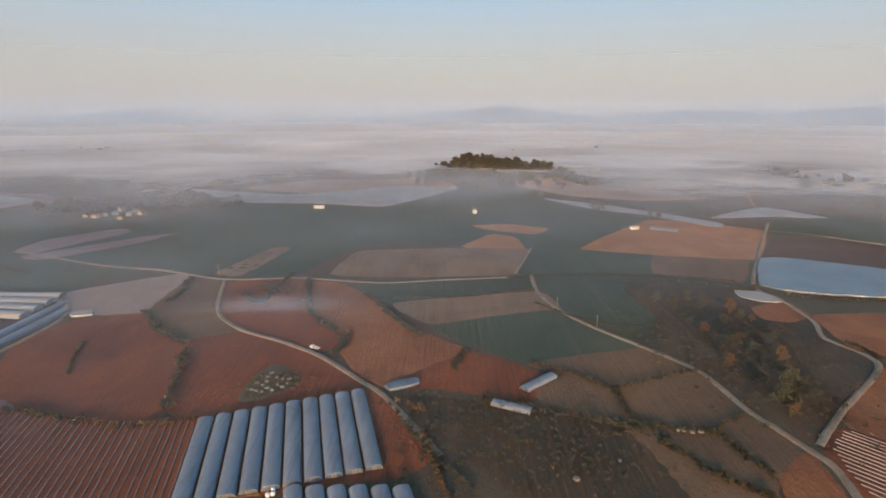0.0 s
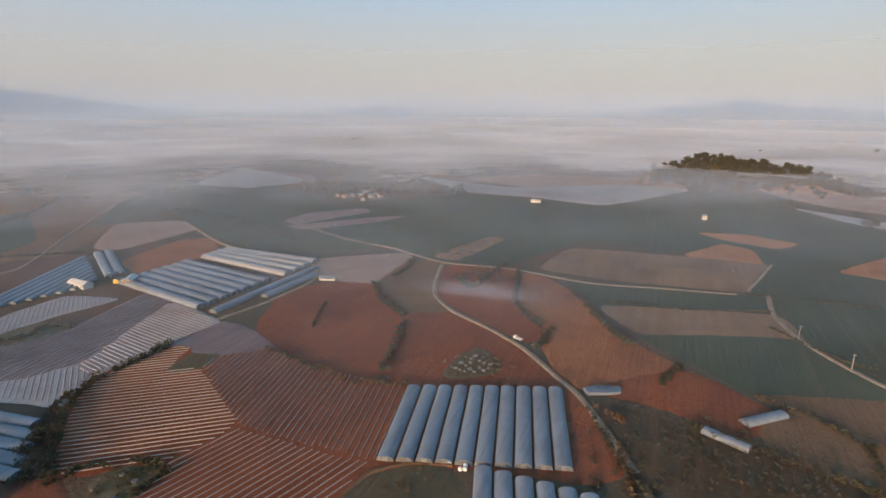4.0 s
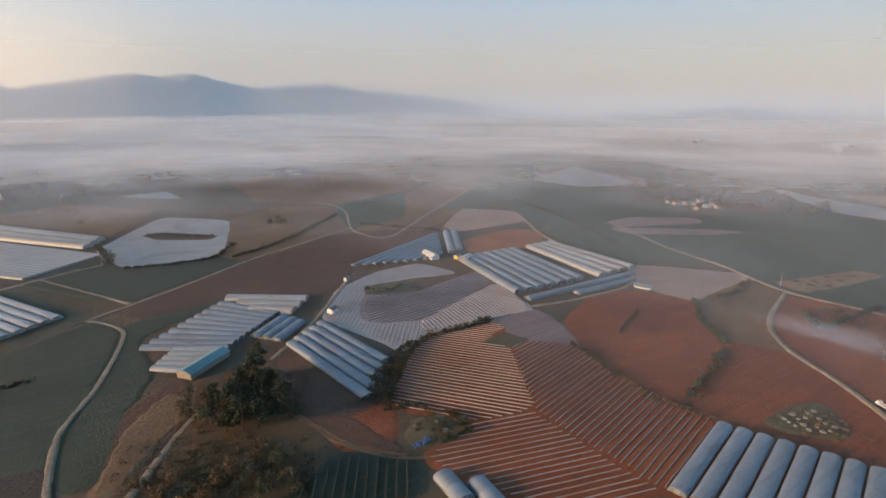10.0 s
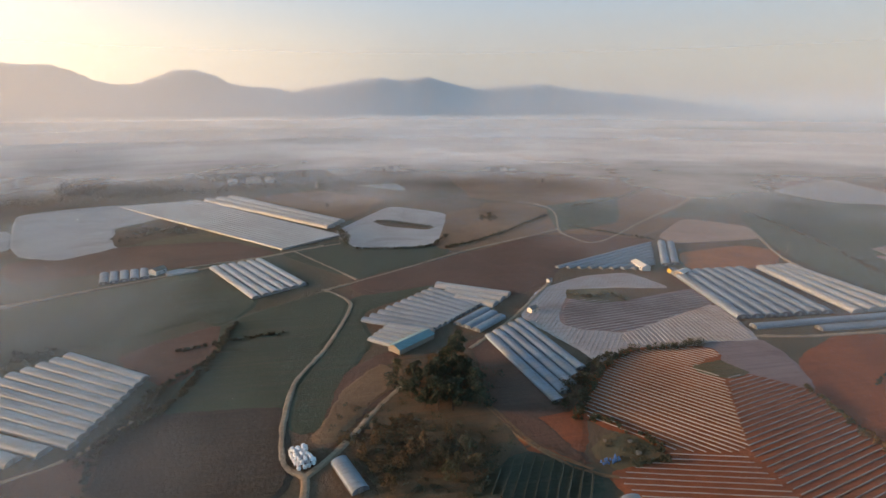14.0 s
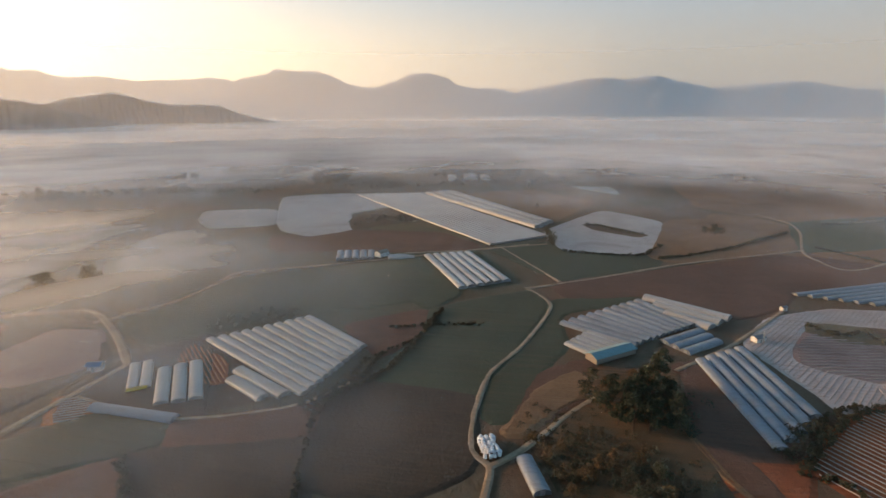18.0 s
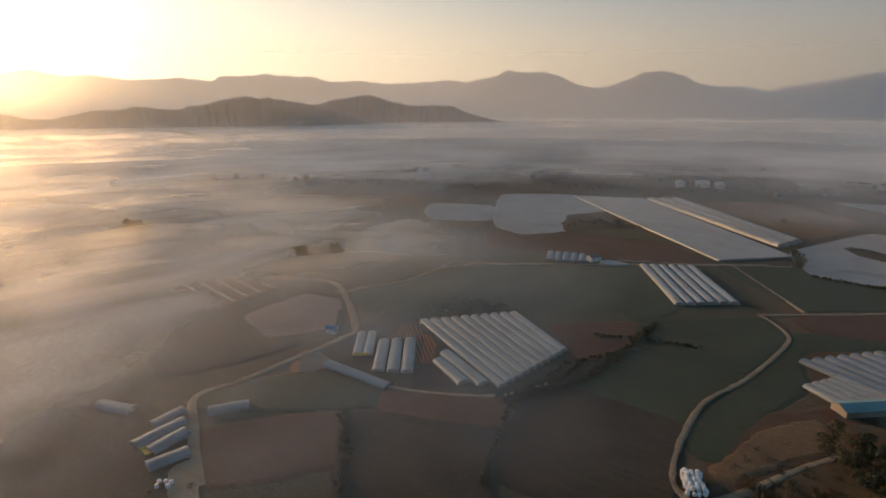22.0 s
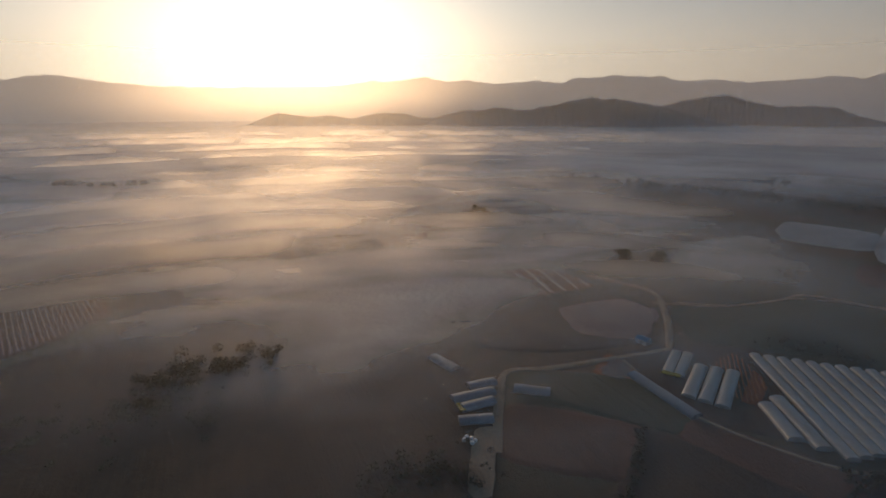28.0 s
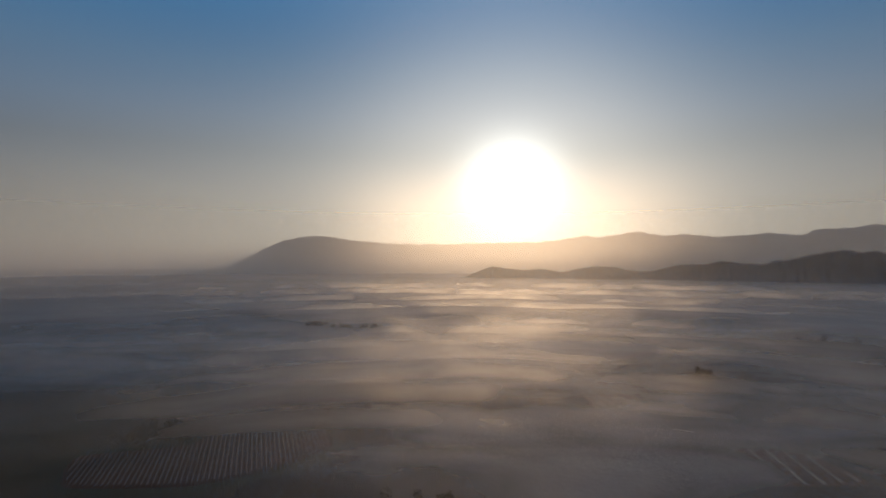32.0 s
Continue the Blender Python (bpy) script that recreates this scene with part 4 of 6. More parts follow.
field("fallow_field", DARKSOIL, "olive brown fallow field along the straight track", [(-374.4, 19.3), (-476.7, 211), (-434.6, 287.4), (-379.5, 173), (-352.5, 151.7), (-324.9, 115.3), (-353.8, 72.6), (-340.3, 23.3)])
field("crop_field", OLIVE, "green plot between two tracks", [(-455.4, -24.8), (-460.3, 8.5), (-458.8, 95.8), (-431.4, 89.7), (-382.3, 16.2)])
field("crop_field", OLIVE, "dull green ground round the stepped greenhouses", [(-333.8, 12.8), (-353.8, 72.6), (-315.7, 21), (-302.2, 14.2), (-265.5, 16.1), (-232.7, 2.3), (-195.4, -3.8), (-192.5, -14.4), (-197.8, -18.6), (-225.9, -16.8), (-272.5, -0.8)])
field("ploughed_field", DARKSOIL, "small reddish plots beside the grove", [(-234.8, 3.6), (-251.4, 26.5), (-223.8, 26.3), (-204.4, 13.4), (-191.2, -2.6), (-200.2, -6.2)])
field("ploughed_field", DARKSOIL, "dark bare soil beside the tunnels", [(-253.6, 68), (-261.1, 87.5), (-188.7, 93.1), (-158.7, 70.6), (-194.3, 61.3), (-226, 65.6)])
field("ploughed_field", RED, "red soil wedge beside the path", [(-194.9, 62.2), (-181.5, 73.3), (-183.2, 94.4), (-164.7, 88), (-154, 77.5), (-162, 68.7)])
field("fallow_field", GRASS, "rough olive field with a dark bush", [(-662.9, -199.8), (-646.7, -149.1), (-501.1, -64.4), (-453.7, -79.9), (-442, -107.4), (-452.5, -142.6)])
field("crop_field", OLIVE, "hazy green field beside the tunnels", [(-260.9, -235.7), (-346.2, -213.2), (-384.7, -154.7), (-409.8, -91), (-341.6, -54.8), (-302.6, -101.2), (-286.8, -149.1), (-251.7, -171.7), (-231.2, -196.6)])
field("fallow_field", BACKLIT, "dark yard round the large tunnels", [(-180.6, -172.8), (-231, -184.1), (-241.5, -168.6), (-197.9, -113.7), (-181.9, -122.8), (-172, -138.9), (-172.8, -166.2)])
plot = [(-215.4, -169.2), (-234.6, -173.7), (-220.4, -145.4), (-199.7, -134.7), (-197, -142.8)]
rows(field("ploughed_field", RED, "small red bed with narrow rows", plot), plot, (-230.9, -174.4), (-198.1, -142.2), 2.0, 0.7, CLAY, 0.3, "soil_ridge")
plot = [(-156.9, -182.3), (-174.3, -194.2), (-177.1, -180.5), (-166, -171.9), (-158.4, -174.9)]
rows(field("ploughed_field", CLAY, "small bed with pale mulch rows", plot), plot, (-159.5, -183.5), (-166, -171.9), 2.0, 0.8, MULCH)
field("fallow_field", DARKSOIL, "brown field beyond the small tunnels", [(-476.9, -250.5), (-510.6, -185.4), (-516.3, -94.4), (-462.9, -49.4), (-436.6, -104.2), (-431.6, -167.7), (-421.1, -219.8)])
field("fallow_field", BROWN, "brown far fields beyond the netting", [(-594.7, 132.3), (-598.4, 252.9), (-503, 220), (-461.2, 157.4), (-460.5, 100.8)])
field("fallow_field", BROWN, "reddish far fields beside the reservoir", [(-914.4, 247.9), (-1042, 574.8), (-663.8, 374.3), (-625.4, 263.6), (-709.9, 188.7)])
field("crop_field", GREEN, "hazy green far field", [(-614.8, 259.4), (-682.3, 384.1), (-514.1, 294.4), (-494.2, 220.8)])
field("net_field", PURPLE, "pale grey strips of netting in the haze", [(-370.2, 459), (-371.5, 500.1), (-330.2, 546.4), (-310.6, 526.4), (-335, 475.3), (-347.2, 446.5)])
field("net_field", PURPLE, "pale grey strip of netting in the haze", [(-349.1, 439.4), (-283.8, 510.9), (-263.2, 520.5), (-277, 486.7), (-325.7, 431.5)])
field("net_field", PURPLE, "pale plastic sheeting beside the village", [(-738.9, 688.5), (-781.9, 820.2), (-585.5, 793.6), (-513.7, 706.2), (-613.6, 668.8)])
field("fallow_field", PINK, "pinkish far fields in the mist", [(-311.3, 867.4), (-218.9, 971.5), (-56.1, 969.2), (20, 871.2), (-96.6, 812.4), (-200.9, 812)])
field("fallow_field", BACKLIT, "field in the misty hollow, darkened as if backlit", [(15.6, -168.4), (10.1, -242.7), (-30.7, -253.4), (-58.8, -253.7), (-100.1, -219.7), (-100.2, -185), (-66.2, -131.7)])
field("fallow_field", BACKLIT, "ground below the mist, darkened as if backlit", [(70.7, -194.2), (98.4, -299.9), (67.4, -320.8), (40.4, -352.2), (-10.5, -351.1), (-52.3, -309.6), (-55.2, -263.1), (-25.6, -255.9), (12.4, -243.8), (17.2, -169.2)])
field("scrub_land", SCRUB, "dark rough field under the mist", [(126.6, -409.5), (192.4, -660.8), (125.6, -693.1), (38.9, -616.4), (-79.6, -575), (-114.1, -401.8), (-54.2, -319.2), (-11, -359.9), (54.3, -372.5), (73.4, -400.8)])
field("fallow_field", BACKLIT, "dark field beside the long netting", [(-154.8, -330.9), (-202.5, -533.6), (-266.2, -500.1), (-233.6, -360.4), (-196.9, -359.1), (-184.9, -283.5), (-236.9, -280.9), (-242, -244), (-210.4, -201.9), (-157.4, -208.4), (-121.3, -231.2)])
field("scrub_land", GRASS, "rocky grass island in the red field", [(-86.3, 210.5), (-85.2, 231.1), (-80.5, 241.3), (-66.3, 228.6), (-67.6, 220.3), (-77.3, 211.5)])
field("net_field", NET, "oval field covered by white netting", [(-542.9, 8.4), (-594.5, 33.7), (-656, 74), (-599.6, 124.8), (-509.7, 108.9), (-465.6, 85.3), (-470.1, 19.8)])
field("scrub_land", SCRUB, "dark scrub island in the white netting", [(-578.9, 45.3), (-583.1, 61.7), (-538.7, 103), (-526.6, 92.5), (-553.7, 55.4)])
field("ploughed_field", BROWN, "reddish brown bare field", [(-556.4, 119.7), (-608, 139.2), (-624.6, 189.9), (-624.6, 239.8), (-569.1, 238.8), (-502.7, 189.2), (-447.6, 119.3), (-456.2, 91.3)])
field("net_field", NET, "white netting field near the windbreak", [(-550.4, -282.5), (-686.8, -337.7), (-739.5, -260.1), (-660.4, -180.5), (-596.1, -214.7), (-512.1, -185.9), (-478.4, -216), (-500.9, -252.9)])
field("net_field", NET, "pale netting field beside the mist", [(-536.2, -367.9), (-582.7, -387.1), (-602, -314.1), (-524.8, -277.5), (-500.7, -332.7)])
field("scrub_land", SCRUB, "dark shrubby mound between nets", [(-565.6, -203), (-641.5, -175.6), (-569.4, -129.3), (-532.9, -167.1), (-517.1, -186.4)])
field("ploughed_field", BROWN, "brown field between nets and reservoir", [(-756, -98.2), (-807.3, -12.1), (-708.7, 66.8), (-603.4, 22.7), (-594.9, 3.7)])
field("crop_field", OLIVE, "green field between tracks", [(-459.1, -38.6), (-494.7, 8.5), (-409.2, 37.9), (-378, 17)])
field("crop_field", OLIVE, "green crop field beside low tunnels", [(-393.2, -125.5), (-420.1, -90), (-342, -49.8), (-308.3, -65.7)])
field("fallow_field", DARKSOIL, "long brown field along the track", [(-371.4, 18.7), (-479.4, 194.5), (-432.7, 235.4), (-374.9, 159), (-371.8, 114.4), (-341.7, 32.3)])
field("crop_field", OLIVE, "dull green field beside the winding track", [(-308.4, -58.9), (-349, -5), (-324.5, 6.7), (-269, -8.2), (-275.1, -59.3)])
field("crop_field", OLIVE, "dark green field along the winding track", [(-266.4, -60.5), (-265.5, -8.1), (-220.9, -21.9), (-211.1, -25.9), (-214.4, -67.3)])
field("fallow_field", BACKLIT, "broad dark brown field along the winding track", [(-187, -90.8), (-213.3, -71.9), (-210.2, -25.8), (-162.6, -19.6), (-145.3, -37.4), (-143.6, -74.4)])
field("ploughed_field", DARKSOIL, "reddish brown field behind the greenhouses", [(-274.1, -102.5), (-303.7, -64.9), (-267.8, -60.8), (-241.2, -74.7)])
field("ploughed_field", DARKSOIL, "reddish field by the farm track", [(-106.1, -173), (-144, -139.5), (-120.2, -119.5), (-88.1, -145.2)])
field("fallow_field", BACKLIT, "bare field darkened as if backlit", [(-144.5, -138.5), (-167.7, -89.1), (-129.7, -67.1), (-108.1, -107.4)])
field("crop_field", OLIVE, "green strip below the long tunnel", [(-124, -199), (-165.7, -172.1), (-165.2, -136.7), (-152.1, -134.9), (-113.5, -188.3)])
field("ploughed_field", DARKSOIL, "narrow reddish field below the greenhouses", [(-167.1, -135.2), (-190.3, -87.4), (-169.1, -82.4), (-153.7, -127.7)])
field("net_field", PURPLE, "dull plastic covered plot in the mist", [(-188.9, -257.4), (-234.6, -257.4), (-238.6, -233.1), (-204.6, -203.6), (-177.8, -222.2)])
field("ploughed_field", BACKLIT, "dark ground round the round tunnels", [(-178.4, -193.6), (-211.3, -191.7), (-246.2, -171.3), (-175.7, -129.5), (-170.2, -149.9)])
field("net_field", PALE, "long pale netting field running into mist", [(-132.8, -794.6), (-237.3, -821.3), (-199.8, -534.8), (-156.9, -345.1), (-125.2, -353.7), (-145.8, -472.9), (-138.1, -622.5)])
plot = [(-279.7, -485.5), (-325.5, -467.7), (-285.6, -348.4), (-239.6, -361.6)]
rows(field("mulch_field", BROWN, "hazy field with pale covered rows", plot), plot, (-286.4, -481.8), (-243.5, -371.8), 11, 2.6, PALE)
plot = [(-200.1, -372.6), (-229.5, -362.3), (-235.4, -288), (-190.1, -284.9), (-173, -314.8)]
rows(field("mulch_field", BROWN, "misty field with slanting pale rows", plot), plot, (-196.9, -359.1), (-185.2, -309.1), 10, 2.2, PALE)
plot = [(190.6, -302.4), (208.6, -342.5), (150.8, -363.4), (144.3, -393.8), (76.7, -401.2), (62.4, -362.9), (89, -327.2), (127.3, -304.7)]
rows(field("mulch_field", DARKSOIL, "dark slope with fine slanting mulch rows", plot), plot, (171.7, -308.1), (184.2, -349.6), 2.8, 0.8, PURPLE)
field("net_field", NET, "white far field of plastic sheeting", [(-387.4, 841.6), (-258.3, 720.2), (-164.4, 703.7), (-74.7, 687.7), (23.1, 854.3), (-76.4, 879.3), (-217.1, 791.5)])
field("fallow_field", PINK, "pinkish far field on the ridge", [(115.5, 886.1), (185.1, 913.6), (233.9, 882), (324.1, 854), (357.8, 745.2), (266.9, 740.1), (179, 796.9)])
field("net_field", NET, "pale blue strip of far plastic tunnels", [(143.8, 762.6), (205.7, 713.7), (298.1, 582.3), (285.6, 562.8), (237, 634.6), (189.4, 680.3)])
field("net_field", NET, "pale strip of far plastic sheeting", [(306.1, 609.6), (398.1, 672.6), (439.5, 605), (387.5, 619.4)])
field("net_field", NET, "white far field under plastic", [(-675.7, 634.8), (-762.7, 831), (-548.6, 733.4), (-574.2, 640.9)])
field("ploughed_field", DARKSOIL, "dark red bare ground by the path", [(-195.9, 57.5), (-181.2, 76.2), (-161.2, 81.3), (-152.1, 83.6), (-167.2, 70.1)])
field("scrub_land", SCRUB, "dark ground under the trees", [(-172.9, 7.9), (-203.3, 16), (-217.3, 26.8), (-244.2, 32.3), (-245.2, 65.1), (-196.2, 60.5), (-174.4, 62.9), (-148.1, 44.4), (-147.3, 16)])
plot = [(-146.6, 38.7), (-160.3, 64.9), (-146.3, 82.7), (-128.3, 72.6)]
rows(field("crop_field", VINE, "dark plot with trellis rows", plot), plot, (-144.4, 44.5), (-162.1, 54.8), 3.4, 0.7, BUSH, 0.9, "trellis_row")
field("fallow_field", BROWN, "brown plot with low vegetable beds", [(-185.9, -8.9), (-218.5, 2.2), (-239.4, 19.7), (-224.7, 26.9), (-205, 11.1), (-184.8, -3.7)])
water("reservoir", "calm grey-blue farm reservoir", [(263.3, 438), (289.3, 438.5), (350.9, 398.8), (304.4, 342), (247.2, 351.5), (224.9, 369.8)])
water("reservoir", "pale blue reservoir with a straight dam", [(-836.5, -8.2), (-869.3, 103.5), (-759.6, 114.4), (-686.3, 164), (-686.2, 96.7), (-731.5, 68.8)])
water("pond", "dull pond in the mist", [(407.7, -642), (329.9, -698.1), (281.8, -888), (270.8, -648), (298, -594)])
water("pond", "pale pond among misty fields", [(260.7, -921.8), (196, -889.8), (176.3, -714.3), (232.5, -705.1)])
tunnels("tunnels among red fields", 10, 1, (-82.2, 144.9), (-94.1, 193.6), (-23.5, 163.4), (-37, 215))
tunnels("tunnels beside the grassy mound", 6, 1, (-37, 114.4), (-49, 153.4), (-1.6, 114.4), (-13.6, 153.4))
tunnels("tunnels by the mulch rows", 2, 1, (-117.4, 87.3), (-132.1, 88.2), (-109.3, 94.6), (-123.1, 95.8))
tunnels("tunnels at the field corner", 5, 1, (-279.4, 103.6), (-216.5, 112.2), (-261.7, 80.5), (-191, 90))
tunnels("greenhouse compound", 7, 0, (-350, 252.3), (-259.1, 235.5), (-346.4, 304.1), (-256.1, 291.8))
tunnels("greenhouse compound", 4, 0, (-344.1, 322.2), (-252.9, 310.7), (-343.4, 344.9), (-254, 346.2), BEIGE_FILM)
tunnels("greenhouse compound", 1, 0, (-246.4, 231.3), (-244.7, 333), (-246.4, 231.3), (-244.7, 333), None, 6.0)
tunnels("greenhouse compound", 1, 0, (-236.7, 265.7), (-235, 319.5), (-236.7, 265.7), (-235, 319.5), None, 6.0)
tunnels("slanting tunnels", 8, 0, (-378, 169), (-427.7, 279.2), (-363.3, 225.3), (-374.3, 249))
tunnels("pair of tunnels", 2, 0, (-429.5, 291.9), (-366.9, 255.6), (-425.9, 298.6), (-368, 264.4))
tunnels("stepped greenhouses", 10, 0, (-297.1, 15.4), (-273.9, 52.2), (-343.2, 63.3), (-306.6, 88.1))
tunnels("stepped greenhouses", 3, 0, (-350.3, 69.2), (-321.6, 111.6), (-324.3, 77.3), (-305.2, 97.3), BEIGE_FILM)
tunnels("low beige tunnels", 5, 0, (-270, 17.2), (-257.9, 31.1), (-286.6, 29.3), (-271.8, 51.7), BEIGE_FILM)
tunnels("short tunnels by the track", 3, 0, (-279.5, 67.1), (-300.1, 90.3), (-269.4, 75.1), (-287.2, 95.7))
tunnels("tunnels by the crossroads", 6, 0, (-425.2, -88.7), (-346.6, -48.5), (-440.5, -57.5), (-366.9, -20), BEIGE_FILM)
tunnels("small blue tunnels", 5, 0, (-401.2, -156.1), (-427.4, -164.7), (-408.7, -132.3), (-432.3, -139))
tunnels("large stepped tunnels", 10, 1, (-241.6, -168), (-198.4, -95.8), (-281, -130.4), (-247.5, -85.8), BEIGE_FILM)
tunnels("large stepped tunnels", 2, 1, (-203.4, -133.2), (-191, -111.4), (-212.4, -134.9), (-195, -103.6), BEIGE_FILM)
tunnels("round tunnels by the yard", 2, 1, (-186, -169.6), (-207.4, -184.8), (-188.5, -165.1), (-211.3, -180.9), BEIGE_FILM)
tunnels("round tunnels by the yard", 3, 1, (-178, -149.8), (-205.9, -168.4), (-184.4, -138.2), (-215.4, -158.6), BEIGE_FILM)
tunnels("tunnels by the farm road", 1, 0, (-170.4, -174.9), (-169.4, -136.9), (-170.4, -174.9), (-169.4, -136.9), None, 6.0)
tunnels("tunnels by the farm road", 1, 0, (-113.8, -184.6), (-126.2, -175.3), (-113.8, -184.6), (-126.2, -175.3), None, 6.0)
tunnels("tunnels by the farm road", 1, 0, (-95.9, -193.5), (-109, -193.3), (-95.9, -193.5), (-109, -193.3), None, 6.0)
tunnels("tunnels by the farm road", 1, 0, (-85.3, -186.9), (-104.7, -186.1), (-85.3, -186.9), (-104.7, -186.1), None, 6.0)
tunnels("tunnels by the farm road", 1, 0, (-86.2, -178.8), (-100.8, -179.3), (-86.2, -178.8), (-100.8, -179.3), None, 6.0)
tunnels("tunnels by the farm road", 1, 0, (-81.1, -171.3), (-94.3, -167.5), (-81.1, -171.3), (-94.3, -167.5), None, 6.0)
tunnels("tunnels by the farm road", 1, 0, (-93.3, -226.9), (-97.8, -210.6), (-93.3, -226.9), (-97.8, -210.6), None, 6.0)
tunnels("tunnel beside the grove", 1, 1, (-170.7, -1.4), (-153.2, 5.1), (-170.7, -1.4), (-153.2, 5.1), None, 6.0)
tunnels("sheds by the scrub", 1, 0, (35.5, 217.2), (50.7, 230.6), (35.5, 217.2), (50.7, 230.6), None, 5.0)
tunnels("sheds by the scrub", 1, 0, (21, 206.8), (36, 199.8), (21, 206.8), (36, 199.8), None, 5.0)
tunnels("wide net greenhouses", 14, 0, (-730.9, -250.9), (-473.9, -39.8), (-760.8, -170.7), (-518.9, 7.8), BEIGE_FILM)
tunnels("wide net greenhouses", 3, 0, (-761.1, -156.4), (-559.2, 0.6), (-774.9, -129), (-582.4, 11), BEIGE_FILM)
road("farm_track", 4.5, [(-0.7, 171), (-23.8, 210.2), (-37.7, 226.1), (-61.6, 251.4), (-88.2, 270.6), (-112, 285.1), (-132.7, 307.4), (-145, 334.6), (-158.8, 380.8)])
road("farm_track", 3.5, [(-368.2, 454.4), (-270.7, 416.9), (-217.2, 406.6), (-160, 383.7), (-103.6, 384.5), (-45.2, 369.8), (0.9, 375.3), (46.7, 381.3)])
road("farm_track", 4, [(-462.6, 411.5), (-369.5, 361.9), (-317, 350.8), (-272.1, 349.7), (-247.8, 336.6), (-232.7, 319.5), (-227.2, 298.1), (-229.6, 252.4), (-235.6, 222.8)])
road("farm_track", 4.5, [(65.4, 388.2), (63.5, 351.5), (70, 317.3), (84.9, 288.4), (106.1, 259), (120.8, 234.2), (124.5, 201.5), (132.2, 174.1), (134.5, 162.7), (130.7, 145.9)])
road("farm_track", 4.5, [(353.3, 582.5), (284.2, 475.4), (220.8, 369.7), (220.9, 339.6), (216.6, 299.3), (206.2, 274.2), (211, 242.9), (162, 198.9), (137.4, 175.7)])
road("farm_track", 3, [(52.8, 388.1), (64, 423.2), (78.5, 471.8)])
road("farm_track", 3.5, [(-430.6, -110.2), (-452.3, -51.5), (-464.2, -31), (-486.5, 8.2)])
road("farm_track", 3.5, [(-464.2, -31), (-415, -5.5), (-373.4, 16.5)])
road("farm_track", 4, [(-353.5, -7.4), (-384.7, 38.7), (-440.9, 112.6), (-490.5, 211.4), (-498, 222.2)])
road("farm_track", 4, [(-353.8, -5.1), (-324.6, 9.6), (-269.1, -3.7), (-231.4, -18.9), (-198, -22.2), (-172, -20.2), (-164.3, -12.9), (-146.2, -13.4)])
road("farm_track", 4, [(-164.3, -12.9), (-176, -2.3), (-203.3, 16), (-217.3, 26.8)])
road("farm_track", 4, [(-662, 238.9), (-616.7, 255.2), (-564.6, 247.3), (-498, 222.2), (-468.2, 219.5), (-447.1, 245.3), (-603.5, 427), (-800.9, 647.4)])
road("farm_track", 4, [(-248.3, 65.9), (-284.7, 102.2), (-344.5, 149)])
road("farm_track", 3.5, [(-249.3, -245.1), (-285.8, -224.1), (-331.1, -218.7), (-357.8, -218.8), (-382.2, -172.9), (-423.4, -97.6), (-482.4, -7.1)])
road("farm_road", 6, [(-85.3, -147.9), (-116.3, -197.5), (-139, -194.9), (-199.8, -189.4), (-210.8, -192.5), (-242.4, -226.5), (-264.8, -262.5), (-247.1, -307.6)])
road("farm_track", 3, [(-176.5, -188), (-170.2, -137.5), (-187.9, -97), (-212.2, -80.7)])
road("farm_track", 3, [(-264, -239.4), (-294.6, -223), (-352.3, -214), (-387.5, -159.4)])
road("field_path", 2.4, [(-196.9, 60.3), (-165.6, 69.4), (-148, 83.6)], BROWN)
road("field_path", 2.6, [(-199.2, 58.3), (-172, 65.3), (-150.6, 77.4), (-142.5, 90.3)], BROWN)
road("field_path", 2.4, [(-86.1, 123.4), (-84.1, 137.4), (-72.3, 147.8), (-59.4, 151.8)], BROWN)
road("field_path", 2.4, [(169.5, -259.8), (150.7, -268.8), (131.4, -278.7)], BROWN)
plot = [(152.8, 185.9), (165.2, 172), (141.7, 143.2), (134.2, 145.8), (139.1, 171.6)]
rows(field("ploughed_field", RED, "red field with shallow mulch rows beside the track", plot), plot, (145.6, 175.6), (153.7, 165.5), 2.6, 0.4, MULCH)
hedge("dark hedge between two red fields", [(-115.3, 202.5), (-121.3, 224), (-130.9, 257.6)], BUSH, 1.7)
hedge("dark hedge along a red field", [(-184.5, 317.4), (-161.7, 289.2), (-137, 269.2)], BUSH, 1.3)
hedge("dark bushes beside the pale field", [(-179.2, 336.7), (-178.5, 357.6), (-186, 382.2)], BUSH, 1.5)
hedge("dark hedge in the red fields", [(-98.2, 379.8), (-79.9, 310.9), (-58.3, 281)], BUSH, 1.4)
hedge("dark bushes at a field corner", [(-53.9, 252.8), (-51.9, 275.2)], BUSH, 1.8)
hedge("dark hedge along the long field", [(-49.6, 341.9), (-37, 317.9), (-21.9, 288.5), (-10.6, 274.4)], BUSH, 1.8)
hedge("dark hedge above the green field", [(4.5, 236), (12, 257.9)], BUSH, 1.4)
hedge("orange autumn hedge along the mulch rows", [(-144.1, 192.6), (-125.5, 189.2), (-108.7, 191), (-98.9, 193.9)], AUTUMN, 1.5)
hedge("green hedge along the mulch rows", [(-180.8, 201.9), (-161.9, 197.5), (-144.1, 192.6)], BUSH, 1.2)
hedge("yellow autumn verge beside the track", [(-7.7, 186), (-2.3, 164.2), (2, 148.8)], AUTUMN, 0.8)
hedge("yellow bushes beside the track", [(-17.1, 207.7), (-10.1, 200.7)], AUTUMN, 1.6)
hedge("dark verge along the track", [(-22.2, 206.3), (-7, 177.1), (10.3, 152.7)], BUSH, 0.7)
hedge("dark ditch bushes between brown fields", [(44, 242.5), (61.9, 231.2), (74.7, 217.2), (77.2, 192.2), (98.4, 185)], BUSH, 1.1)
